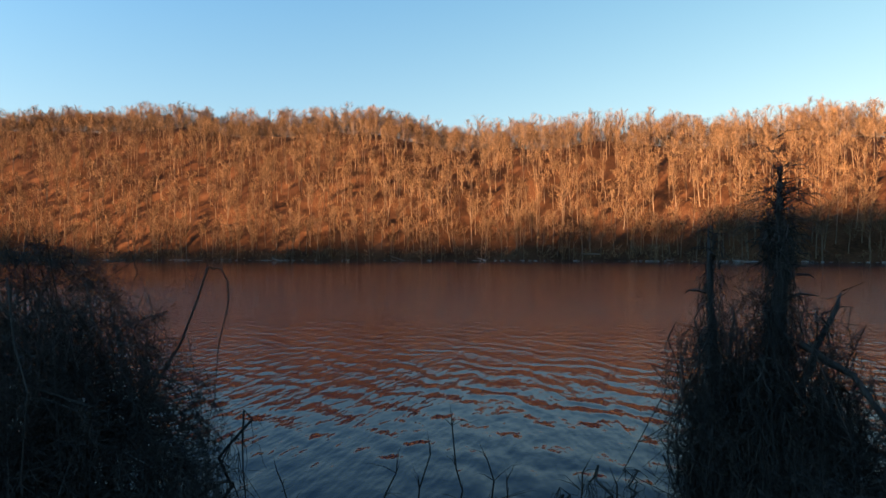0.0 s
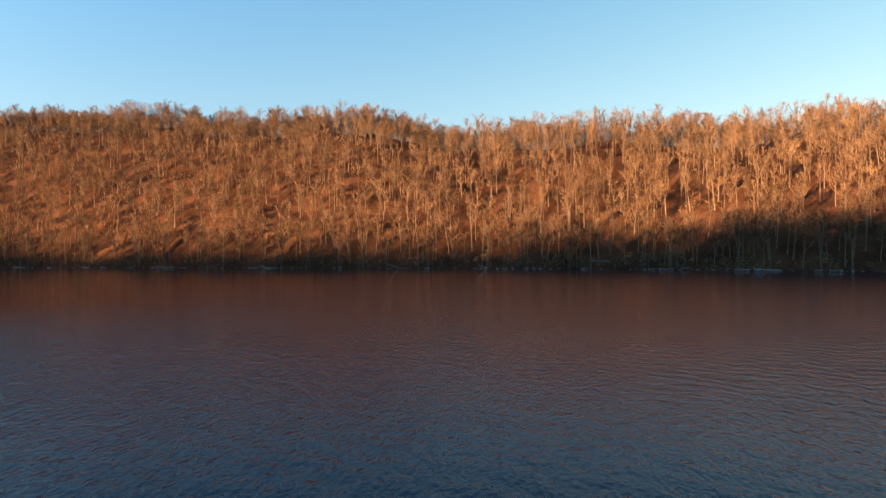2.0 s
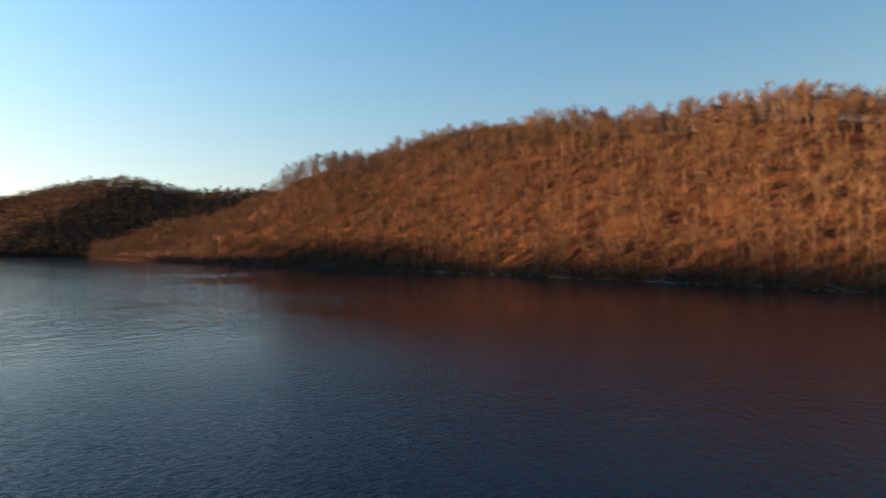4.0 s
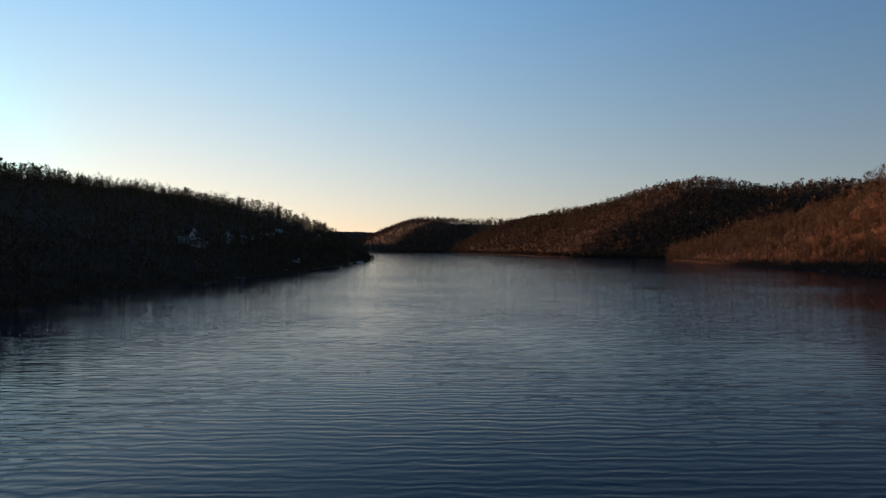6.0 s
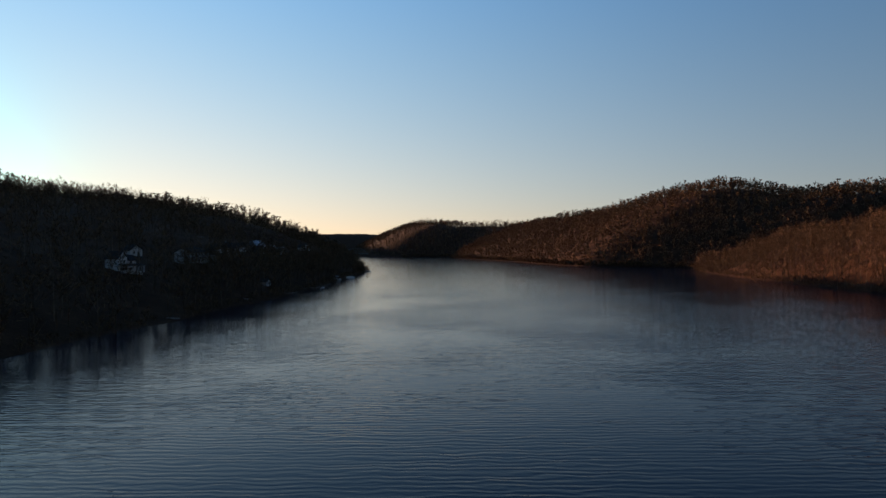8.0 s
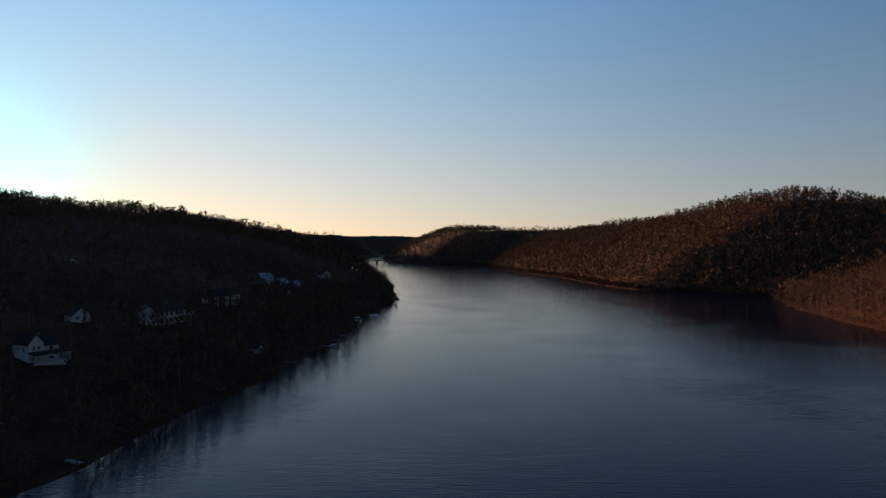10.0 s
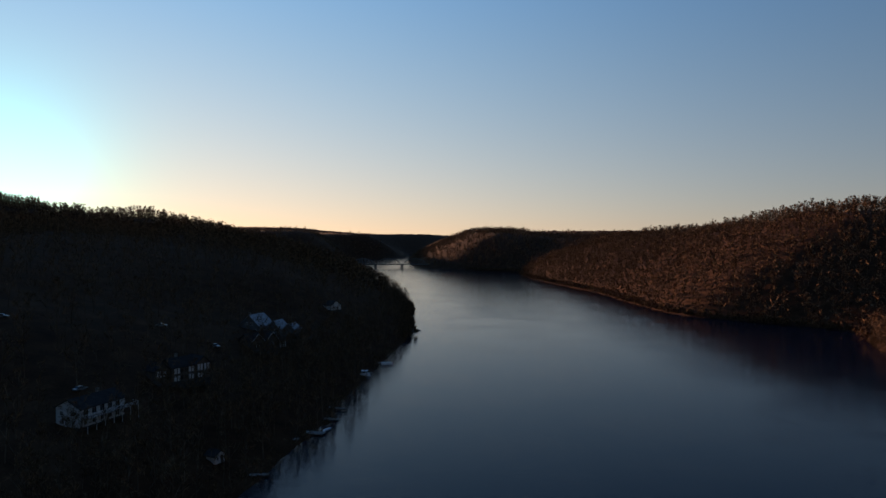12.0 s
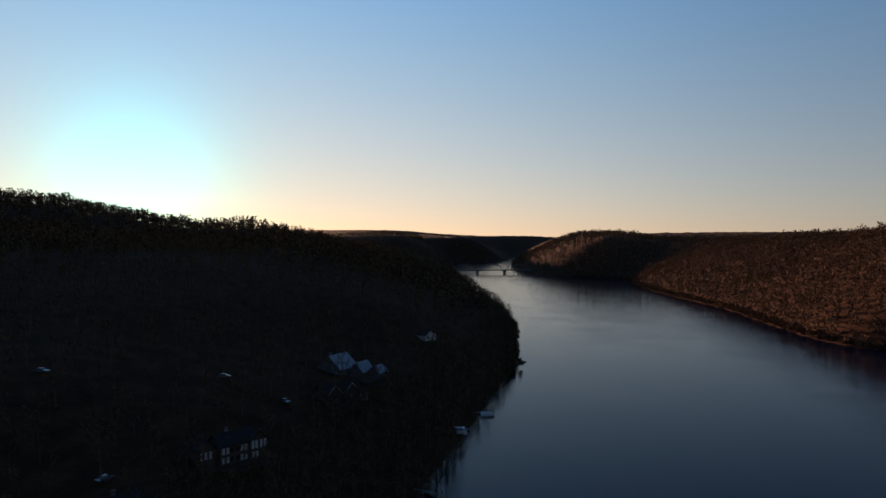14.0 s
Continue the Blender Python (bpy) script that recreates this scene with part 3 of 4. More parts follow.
def snag(label, where, top, radius, seed, fork=False):
    rng = np.random.default_rng(seed)
    x, y = near_bank(*where)
    z = max(-0.12, float(ground_height(np.array([x]), np.array([y]))[0])) - 0.15
    base = thing("dead_snag", pose(x, y, z), label, "dead tree")
    h = top - z
    n = 9
    t = np.linspace(0, 1, n)
    line = np.stack([rng.normal(0, 0.025, n) * t, rng.normal(0, 0.025, n) * t, t * h], 1)
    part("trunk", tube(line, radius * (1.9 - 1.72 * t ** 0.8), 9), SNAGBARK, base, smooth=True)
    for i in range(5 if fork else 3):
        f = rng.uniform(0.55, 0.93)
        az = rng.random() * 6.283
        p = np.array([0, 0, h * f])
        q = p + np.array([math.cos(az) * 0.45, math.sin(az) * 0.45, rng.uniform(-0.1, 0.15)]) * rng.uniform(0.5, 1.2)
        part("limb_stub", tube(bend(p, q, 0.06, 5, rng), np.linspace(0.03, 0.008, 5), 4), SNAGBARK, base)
    fine = Pile()
    for i in range(260 if fork else 70):
        f = 0.85 + rng.normal(0, 0.07) if fork else rng.uniform(0.45, 0.98)
        az = rng.random() * 6.283
        p = np.array([0, 0, h * f])
        ln = rng.uniform(0.2, 0.62) if fork else rng.uniform(0.1, 0.3)
        q = p + np.array([math.cos(az) * ln, math.sin(az) * ln, rng.uniform(-0.28, 0.1)])
        fine.add(tube(bend(p, q, 0.1, 4, rng, 0.08), [0.007, 0.005, 0.004, 0.0], 3))
    for i in range(900 if fork else 420):          # a ragged sheath of dry vine, thicker below
        f = rng.uniform(0.15, 0.86)
        az, ln = rng.random() * 6.283, rng.uniform(0.05, 0.34) * (1.15 - f)
        p = np.array([math.cos(az) * radius, math.sin(az) * radius, h * f])
        q = p + np.array([math.cos(az) * ln, math.sin(az) * ln, rng.uniform(-0.45, 0.05)])
        fine.add(tube(bend(p, q, 0.08, 4, rng, 0.1), [0.007, 0.006, 0.004, 0.0], 3))
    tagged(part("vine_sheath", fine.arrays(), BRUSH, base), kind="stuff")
    return base


snag("tall dead snag wrapped in dry vines", (7.5, 3.78), 4.25, 0.115, 5, True)
snag("thin dead snag with a broken top", (7.4, 3.0), 3.55, 0.075, 6)


def leaning_limb(label, p, q, r, lift, seed):
    rng = np.random.default_rng(seed)
    x, y = near_bank(p[0], p[1])
    base = thing("fallen_limb", pose(x, y, 0), label, "branch")
    x2, y2 = near_bank(q[0], q[1])
    a, b = np.array([0, 0, p[2]]), np.array([x2 - x, y2 - y, q[2]])
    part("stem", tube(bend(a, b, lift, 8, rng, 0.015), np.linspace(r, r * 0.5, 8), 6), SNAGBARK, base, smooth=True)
    tw = Pile()
    for i in range(40):
        f = rng.uniform(0.2, 1)
        s = a + (b - a) * f + np.array([0, 0, 4 * f * (1 - f) * lift])
        tw.add(blade(s, s + rng.normal(0, 0.25, 3), 0.012, rng))
    part("twig_mass", tw.arrays(), BRUSH, base)


leaning_limb("dark dead limb leaning out of the vine tangle", (7.5, 4.0, 1.6), (7.4, 4.42, 2.78), 0.05, 0.0, 7)
leaning_limb("dark arching dead limb beside the snags", (7.3, 3.9, 2.2), (6.6, 5.2, 0.4), 0.045, 0.25, 8)
leaning_limb("pale broken limb lying across the brambles", (6.2, 2.6, 0.5), (6.4, 4.2, 0.85), 0.03, 0.05, 9)

for i, (fw, rt, h, lean_x, arch) in enumerate([(5.2, -0.15, 1.25, 0.05, 0.1), (5.4, 0.2, 1.45, -0.12, 0.05), (5.3, 0.65, 1.15, -0.35, 0.35), (5.1, -0.7, 1.0, 0.4, 0.4),
                                               (5.5, 1.05, 1.0, 0.2, 0.2), (5.0, 1.5, 1.05, -0.25, 0.3), (5.6, -1.2, 0.95, -0.2, 0.25), (5.2, 0.1, 1.0, 0.5, 0.35)]):
    rng = np.random.default_rng(100 + i)
    x, y = near_bank(fw, rt)
    z = max(-0.12, float(ground_height(np.array([x]), np.array([y]))[0]))
    cane = thing("bramble_cane", pose(x, y, z - 0.05), "thin dry bramble cane arching up from the bank", "cane", "canes on the bank")
    tip = np.array([0.156 * lean_x, -0.988 * lean_x, h + 0.5])
    line = bend(np.zeros(3), tip, arch * 0.5, 8, rng, 0.02)
    line[:, 0] += 0.1 * np.sin(np.linspace(0, 3, 8))
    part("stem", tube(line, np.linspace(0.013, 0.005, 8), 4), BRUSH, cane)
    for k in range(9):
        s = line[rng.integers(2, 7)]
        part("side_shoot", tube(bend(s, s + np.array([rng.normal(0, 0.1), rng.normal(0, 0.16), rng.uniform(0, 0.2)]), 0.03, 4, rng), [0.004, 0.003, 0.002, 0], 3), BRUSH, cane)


# ---- houses on the shaded shore ----
WHITE = material("white_siding", noisy([(0.3, 0.3, 0.3), (0.42, 0.42, 0.415), (0.5, 0.5, 0.49)], 0.6, 7, 0.3, 0.02, (1, 1, 6)), rough=0.6)
DUSKWALL = material("grey_shingle_wall", noisy([(0.07, 0.068, 0.07), (0.11, 0.107, 0.108), (0.16, 0.155, 0.15)], 0.7, 9, 0.4, 0.02, (1, 1, 4)), rough=0.85)
FOOTING = material("dark_footing", noisy([(0.03, 0.028, 0.026), (0.05, 0.047, 0.043), (0.08, 0.075, 0.07)], 0.9, 8, 0.5, 0.04), rough=0.9)
BROWN = material("dark_timber", noisy([(0.03, 0.022, 0.016), (0.06, 0.042, 0.03), (0.09, 0.065, 0.045)], 0.8, 12, 0.4, 0.02, (1, 1, 0.3)), rough=0.8)
SHINGLE = material("dark_shingle", noisy([(0.014, 0.014, 0.015), (0.027, 0.026, 0.026), (0.045, 0.042, 0.041)], 0.7, 9, 0.5, 0.02), rough=0.9)
SLATE = material("grey_roof", noisy([(0.09, 0.096, 0.108), (0.14, 0.15, 0.165), (0.2, 0.21, 0.23)], 0.7, 9, 0.4, 0.02), rough=0.55)
PANE = material("window_glass", noisy([(0.012, 0.014, 0.016), (0.02, 0.022, 0.025)], 1.0), rough=0.05)
PLANK = material("grey_planks", noisy([(0.12, 0.11, 0.1), (0.2, 0.185, 0.17), (0.3, 0.28, 0.26)], 1.2, 14, 0.5, 0.015, (6, 0.6, 1)), rough=0.85)
STONE = material("pale_stone", noisy([(0.06, 0.056, 0.05), (0.12, 0.112, 0.1), (0.24, 0.23, 0.21)], 0.8, 8, 0.6, 0.05), rough=0.9)
STEEL = material("painted_steel", noisy([(0.05, 0.055, 0.055), (0.085, 0.09, 0.088), (0.12, 0.115, 0.105)], 0.3, 4, 0.3, 0.02), rough=0.6)
HULL = material("white_gelcoat", noisy([(0.55, 0.56, 0.57), (0.7, 0.7, 0.7)], 1.5, 11), rough=0.25)
CANVAS = material("blue_canvas", noisy([(0.1, 0.14, 0.22), (0.16, 0.21, 0.3)], 1.5, 20, 0.3, 0.01), rough=0.8)
ALLOY = material("dull_aluminium", noisy([(0.4, 0.41, 0.42), (0.55, 0.56, 0.57)], 1.5, 20), rough=0.4, metal=0.9)

BOX_T = np.array([(0, 2, 1), (0, 3, 2), (4, 5, 6), (4, 6, 7), (0, 1, 5), (0, 5, 4), (1, 2, 6), (1, 6, 5), (2, 3, 7), (2, 7, 6), (3, 0, 4), (3, 4, 7)])


def box(x0, x1, y0, y1, z0, z1):
    v = np.array([(x0, y0, z0), (x1, y0, z0), (x1, y1, z0), (x0, y1, z0), (x0, y0, z1), (x1, y0, z1), (x1, y1, z1), (x0, y1, z1)], float)
    return v, BOX_T


def joined(*pieces):
    p = Pile()
    for q in pieces:
        p.add(q)
    return p.arrays()


def beam(p, q, w, h=None):
    """A square bar between two points."""
    p, q = np.asarray(p, float), np.asarray(q, float)
    way = (q - p) / np.linalg.norm(q - p)
    a = np.cross(way, (0, 0, 1)) if abs(way[2]) < 0.95 else np.array([1.0, 0, 0])
    a /= np.linalg.norm(a)
    b = np.cross(a, way)
    h = h or w
    v = [e + sx * a * w / 2 + sz * b * h / 2 for e in (p, q) for sx, sz in ((-1, -1), (1, -1), (1, 1), (-1, 1))]
    return np.array(v), BOX_T


def gable_walls(dx, dy, h, rh, along):
    """Walls with two gables; the ridge runs along x or y."""
    v, t = box(-dx / 2, dx / 2, -dy / 2, dy / 2, 0, h)
    if along == "y":
        r = np.array([(0, -dy / 2, h + rh), (0, dy / 2, h + rh)])
        extra = [(4, 5, 8), (6, 7, 9), (5, 6, 9), (5, 9, 8), (7, 4, 8), (7, 8, 9)]
    else:
        r = np.array([(-dx / 2, 0, h + rh), (dx / 2, 0, h + rh)])
        extra = [(7, 4, 8), (5, 6, 9), (4, 5, 9), (4, 9, 8), (6, 7, 8), (6, 8, 9)]
    return np.concatenate([v, r]), np.concatenate([t, np.array(extra)])


def gable_roof(dx, dy, h, rh, along, over=0.5, thick=0.22):
    """Two sloping slabs that meet at the ridge."""
    half, ln = (dx / 2, dy) if along == "y" else (dy / 2, dx)
    drop = rh / half * over
    out = []
    for sgn in (-1, 1):
        prof = [(0, h + rh + 0.03), (0, h + rh + 0.03 + thick), (sgn * (half + over), h - drop + 0.03 + thick), (sgn * (half + over), h - drop + 0.03)]
        v = []
        for e in (-ln / 2 - over, ln / 2 + over):
            v += [((a, e, z) if along == "y" else (e, a, z)) for a, z in prof]
        t = [(0, 1, 2), (0, 2, 3), (4, 6, 5), (4, 7, 6), (0, 4, 5), (0, 5, 1), (1, 5, 6), (1, 6, 2), (2, 6, 7), (2, 7, 3), (3, 7, 4), (3, 4, 0)]
        out.append((np.array(v, float), np.array(t)))
    return joined(*out)


def window(parent, face, at, u, z, w, h, frame_mat=None):
    """A framed window on a wall: face +x, -y or +y, at that distance from the middle."""
    def turn(a0, a1, z0, z1, d0, d1):
        if face == "+x":
            return box(at + d0, at + d1, a0, a1, z0, z1)
        if face == "-y":
            return box(a0, a1, -at - d1, -at - d0, z0, z1)
        return box(a0, a1, at + d0, at + d1, z0, z1)
    f = 0.1
    frame_part = part("window", joined(turn(u - w / 2, u + w / 2, z, z + f, 0, 0.09), turn(u - w / 2, u + w / 2, z + h - f, z + h, 0, 0.09), turn(u - w / 2, u - w / 2 + f, z + f, z + h - f, 0, 0.09),
                                       turn(u + w / 2 - f, u + w / 2, z + f, z + h - f, 0, 0.09), turn(u - 0.03, u + 0.03, z + f, z + h - f, 0.004, 0.07)), frame_mat or WHITE, parent)
    part("pane", turn(u - w / 2 + f, u + w / 2 - f, z + f, z + h - f, 0.004, 0.03), PANE, frame_part, "dark reflecting glass")


def block(parent, cx, cy, z0, dx, dy, h, rh, along, wall_mat, roof_mat):
    """A gabled wing: its wall and its roof."""
    w, r = gable_walls(dx, dy, h, rh, along), gable_roof(dx, dy, h, rh, along)
    off = np.array([cx, cy, z0])
    wall = part("wall", (w[0] + off, w[1]), wall_mat, parent)
    part("roof", (r[0] + off, r[1]), roof_mat, parent)
    return wall


def deck(parent, x0, x1, y0, y1, z, depth, rail=True):
    part("deck", box(x0, x1, y0, y1, z - 0.2, z), PLANK, parent)
    for y in np.linspace(y0 + 0.1, y1 - 0.1, max(3, int((y1 - y0) / 3) + 1)):
        part("deck_post", box(x1 - 0.2, x1 - 0.05, y - 0.08, y + 0.08, z - depth, z - 0.2), WHITE, parent)
    if rail:
        part("railing", joined(box(x1 - 0.1, x1 - 0.02, y0, y1, z + 0.92, z + 1.02), box(x1 - 0.09, x1 - 0.03, y0, y1, z + 0.08, z + 0.16),
                               box(x0, x1 - 0.1, y0, y0 + 0.08, z + 0.92, z + 1.02), box(x0, x1 - 0.1, y1 - 0.08, y1, z + 0.92, z + 1.02),
                               *[box(x1 - 0.08, x1 - 0.04, y - 0.03, y + 0.03, z, z + 0.92) for y in np.arange(y0 + 0.1, y1, 0.45)]), WHITE, parent)


def white_gabled_house():
    x, y = -110, 281
    h = thing("house", pose(x, y, land(x, y) - 0.9, 0, 0, -22) @ Matrix.Scale(0.74, 4), "white two-storey gabled house with a columned porch", "house")
    block(h, 0, -2.6, 1.2, 8, 5.2, 6.6, 2.9, "x", WHITE, SHINGLE)
    block(h, -0.6, 3.0, 1.2, 7, 5.98, 5.4, 2.2, "y", WHITE, SHINGLE)
    part("foundation", box(-4, 6.6, -5.2, 6.4, -2.5, 1.2), WHITE, h)
    part("porch_floor", box(4.02, 7.0, -5.2, 7.4, 0.95, 1.25), WHITE, h)
    part("porch_roof", (np.array([(4.02, -5.5, 4.9), (7.3, -5.5, 4.0), (7.3, 7.6, 4.0), (4.02, 7.6, 4.9), (4.02, -5.5, 5.1), (7.3, -5.5, 4.2), (7.3, 7.6, 4.2), (4.02, 7.6, 5.1)]), BOX_T), SHINGLE, h)
    part("porch_fascia", box(7.02, 7.14, -5.4, 7.5, 3.65, 3.97), WHITE, h)
    for u in (-5.0, -4.1, -3.2, -2.3, 2.6, 3.6, 4.6, 5.6, 6.6, 7.2):
        part("porch_post", box(6.82, 6.98, u - 0.11, u + 0.11, 1.25, 3.65), WHITE, h)
    part("porch_arch", joined(*[beam((6.9, -2.3 + 4.9 * k / 8, 2.9 + 0.7 * math.sin(math.pi * k / 8)), (6.9, -2.3 + 4.9 * (k + 1) / 8, 2.9 + 0.7 * math.sin(math.pi * (k + 1) / 8)), 0.12, 0.3) for k in range(8)]), WHITE, h)
    part("porch_railing", joined(box(6.86, 6.94, -5.1, 7.3, 2.05, 2.15), box(6.86, 6.94, -5.1, 7.3, 1.35, 1.43)), WHITE, h)
    window(h, "+x", 4.0, -3.4, 5.4, 1.0, 1.5)
    window(h, "+x", 4.0, -1.8, 5.4, 1.0, 1.5)
    window(h, "+x", 2.9, 3.2, 5.0, 1.5, 1.3)
    for u in (-3.4, -1.6):
        window(h, "+x", 4.0, u, 1.9, 1.2, 1.5)
    window(h, "+x", 2.9, 3.2, 1.9, 1.8, 1.5)
    window(h, "-y", 5.2, -1.2, 5.2, 1.0, 1.4)
    window(h, "-y", 5.2, 1.8, 5.2, 1.0, 1.4)
    part("chimney", box(-2.4, -1.6, 1.6, 2.4, 7.5, 10.4), STONE, h)


def balcony_house():
    x, y = -111.5, 350
    h = thing("house", pose(x, y, land(x, y) - 0.8, 0, 0, -12) @ Matrix.Scale(0.86, 4), "long white house with a dark roof and a balcony", "house")
    block(h, 0, 0, 1.0, 9, 17, 5.4, 2.4, "y", WHITE, SHINGLE)
    part("foundation", box(-4.5, 4.5, -8.5, 8.5, -2, 1.0), FOOTING, h)
    deck(h, 4.52, 7.2, -8.5, 11.5, 3.9, 4.5)
    for u in (-6.5, -3.5, -0.5, 2.5, 5.5):
        window(h, "+x", 4.5, u, 4.3, 1.8, 1.8)
        window(h, "+x", 4.5, u, 1.6, 1.4, 1.5)
    for u in (-2.4, 2.0):
        window(h, "-y", 8.5, u, 4.2, 1.2, 1.3)
        window(h, "-y", 8.5, u, 1.7, 1.2, 1.3)
    part("chimney", box(-1.6, -0.8, 3, 3.9, 7.6, 9.9), STONE, h)


def half_timbered_house():
    x, y = -109, 391
    h = thing("house", pose(x, y, land(x, y) - 0.8, 0, 0, -32) @ Matrix.Scale(0.88, 4), "dark half-timbered house with white wall panels", "house")
    block(h, 0, 0, 1.0, 8, 9, 5.2, 2.8, "y", BROWN, SHINGLE)
    block(h, -1, -7.4, 1.0, 7, 5.5, 4.6, 2.4, "x", BROWN, SHINGLE)
    block(h, 0.5, 7.4, 1.0, 8, 5.5, 5.4, 2.4, "x", BROWN, SHINGLE)
    part("foundation", box(-4.5, 4.5, -10.2, 10.2, -2, 1.0), FOOTING, h)
    for at, us, zs in ((4.0, (-3.4, -2.1, 2.3, 3.5), ((1.3, 3.0), (3.9, 5.9))), (2.5, (-9.2, -8.0, -6.6), ((3.2, 5.4),)), (4.5, (5.5, 6.7, 8.2, 9.5), ((3.9, 6.2),)), (4.5, (5.6, 6.8), ((1.4, 3.0),))):
        for u in us:
            for z0, z1 in zs:
                part("wall_panel", box(at + 0.004, at + 0.05, u - 0.42, u + 0.42, z0, z1), WHITE, h, "white plaster panel")
    for u in (-0.9, 0.9):
        window(h, "+x", 4.0, u, 4.1, 1.2, 1.4, BROWN)
        window(h, "+x", 4.0, u, 1.5, 1.2, 1.6, BROWN)
    window(h, "+x", 4.5, 7.45, 4.2, 0.6, 1.4, BROWN)
    part("chimney", box(-1.8, -1.0, -0.5, 0.5, 6.6, 10.4), STONE, h)


def grey_roof_house():
    x, y = -124.5, 498
    h = thing("house", pose(x, y, land(x, y) - 2.6, 0, 0, -12), "large steep-gabled house with pale grey roofs among trees", "house")
    block(h, 0, 0, 0.8, 11, 12, 4.2, 5.0, "y", DUSKWALL, SLATE)
    block(h, 9.6, 3.4, 0.8, 7, 8, 2.8, 3.4, "y", DUSKWALL, SLATE)
    block(h, 16.2, 5.4, 0.8, 6, 6, 2.4, 2.4, "y", DUSKWALL, SLATE)
    part("foundation", box(-5.5, 19.2, -6.0, 8.4, -3.5, 0.8), FOOTING, h)
    for u in (-3.4, 0, 3.4):
        window(h, "-y", 6.0, u, 1.9, 1.3, 1.6)
    for u in (-1.4, 1.4):
        window(h, "-y", 6.0, u, 5.2, 1.1, 1.4)
    for u in (-4, -1.2):
        window(h, "+x", 5.5, u, 1.8, 1.2, 1.5)
    window(h, "-y", 0.6, 8.6, 1.7, 1.2, 1.4)
    window(h, "-y", 0.6, 10.8, 1.7, 1.2, 1.4)
    part("chimney", box(-3.2, -2.2, -1.8, -0.8, 6.8, 10.8), STONE, h)
    deck(h, 5.52, 8.6, -6.0, -1.0, 1.0, 2.4)


def columned_house():
    x, y = -109, 462
    h = thing("house", pose(x, y, land(x, y) - 0.8, 0, 0, -35), "dark-roofed house with gables and white columns", "house")
    block(h, 0, 0, 0.8, 8, 15, 3.6, 2.6, "y", BROWN, SHINGLE)
    block(h, 2.2, -4.5, 0.8, 6, 5, 3.8, 2.6, "x", BROWN, SHINGLE)
    block(h, 2.2, 2.5, 0.8, 6, 5, 3.8, 2.6, "x", BROWN, SHINGLE)
    part("foundation", box(-4, 7.4, -7.5, 8, -2.5, 0.8), FOOTING, h)
    for cy in (-4.5, 2.5):
        part("gable_trim", joined(beam((5.78, cy - 3.0, 4.35), (5.78, cy, 7.45), 0.12, 0.22), beam((5.78, cy + 3.0, 4.35), (5.78, cy, 7.45), 0.12, 0.22)), WHITE, h, "white gable trim")
        window(h, "+x", 5.2, cy, 1.8, 1.5, 1.4)
    for u in np.arange(5.2, 8.0, 0.9):
        part("column", box(6.9, 7.2, u - 0.14, u + 0.14, 0.8, 3.6), WHITE, h)
    part("porch_roof", box(3.9, 7.4, 5.0, 8.0, 3.6, 3.85), SHINGLE, h)


def small_house(x, y, yaw, label, dx, dy, hh, rh, wall_mat, roof_mat):
    h = thing("cottage" if dx > 4 else "shed", pose(x, y, land(x, y) - 0.6, 0, 0, yaw), label, "house" if dx > 4 else "shed")
    block(h, 0, 0, 0.6, dx, dy, hh, rh, "x", wall_mat, roof_mat)
    part("foundation", box(-dx / 2, dx / 2, -dy / 2, dy / 2, -1.2, 0.6), FOOTING, h)
    window(h, "+x", dx / 2, -dy * 0.22, 0.6 + hh * 0.35, dy * 0.22, hh * 0.4)
    part("door", box(dx / 2 + 0.004, dx / 2 + 0.06, dy * 0.08, dy * 0.08 + 0.9, 0.62, 2.5), BROWN, h)


white_gabled_house()
balcony_house()
half_timbered_house()
grey_roof_house()
columned_house()
small_house(-113, 595, -35, "small white cottage near the wooded point", 7, 8, 3.0, 2.4, WHITE, SHINGLE)
small_house(-125, 322, -30, "small pale cottage in the dark woods", 4.6, 5.5, 2.6, 2.0, WHITE, SHINGLE)
small_house(-79, 352, -20, "small white shed close to the shore", 3, 3.4, 2.2, 1.0, WHITE, SHINGLE)


# ---- cars parked by the houses ----
PAINT = material("pale_car_paint", noisy([(0.07, 0.074, 0.08), (0.11, 0.115, 0.12)], 0.8, 12), rough=0.3)
TYRE = material("tyre_rubber", noisy([(0.012, 0.012, 0.012), (0.025, 0.025, 0.025)], 6, 40), rough=0.9)


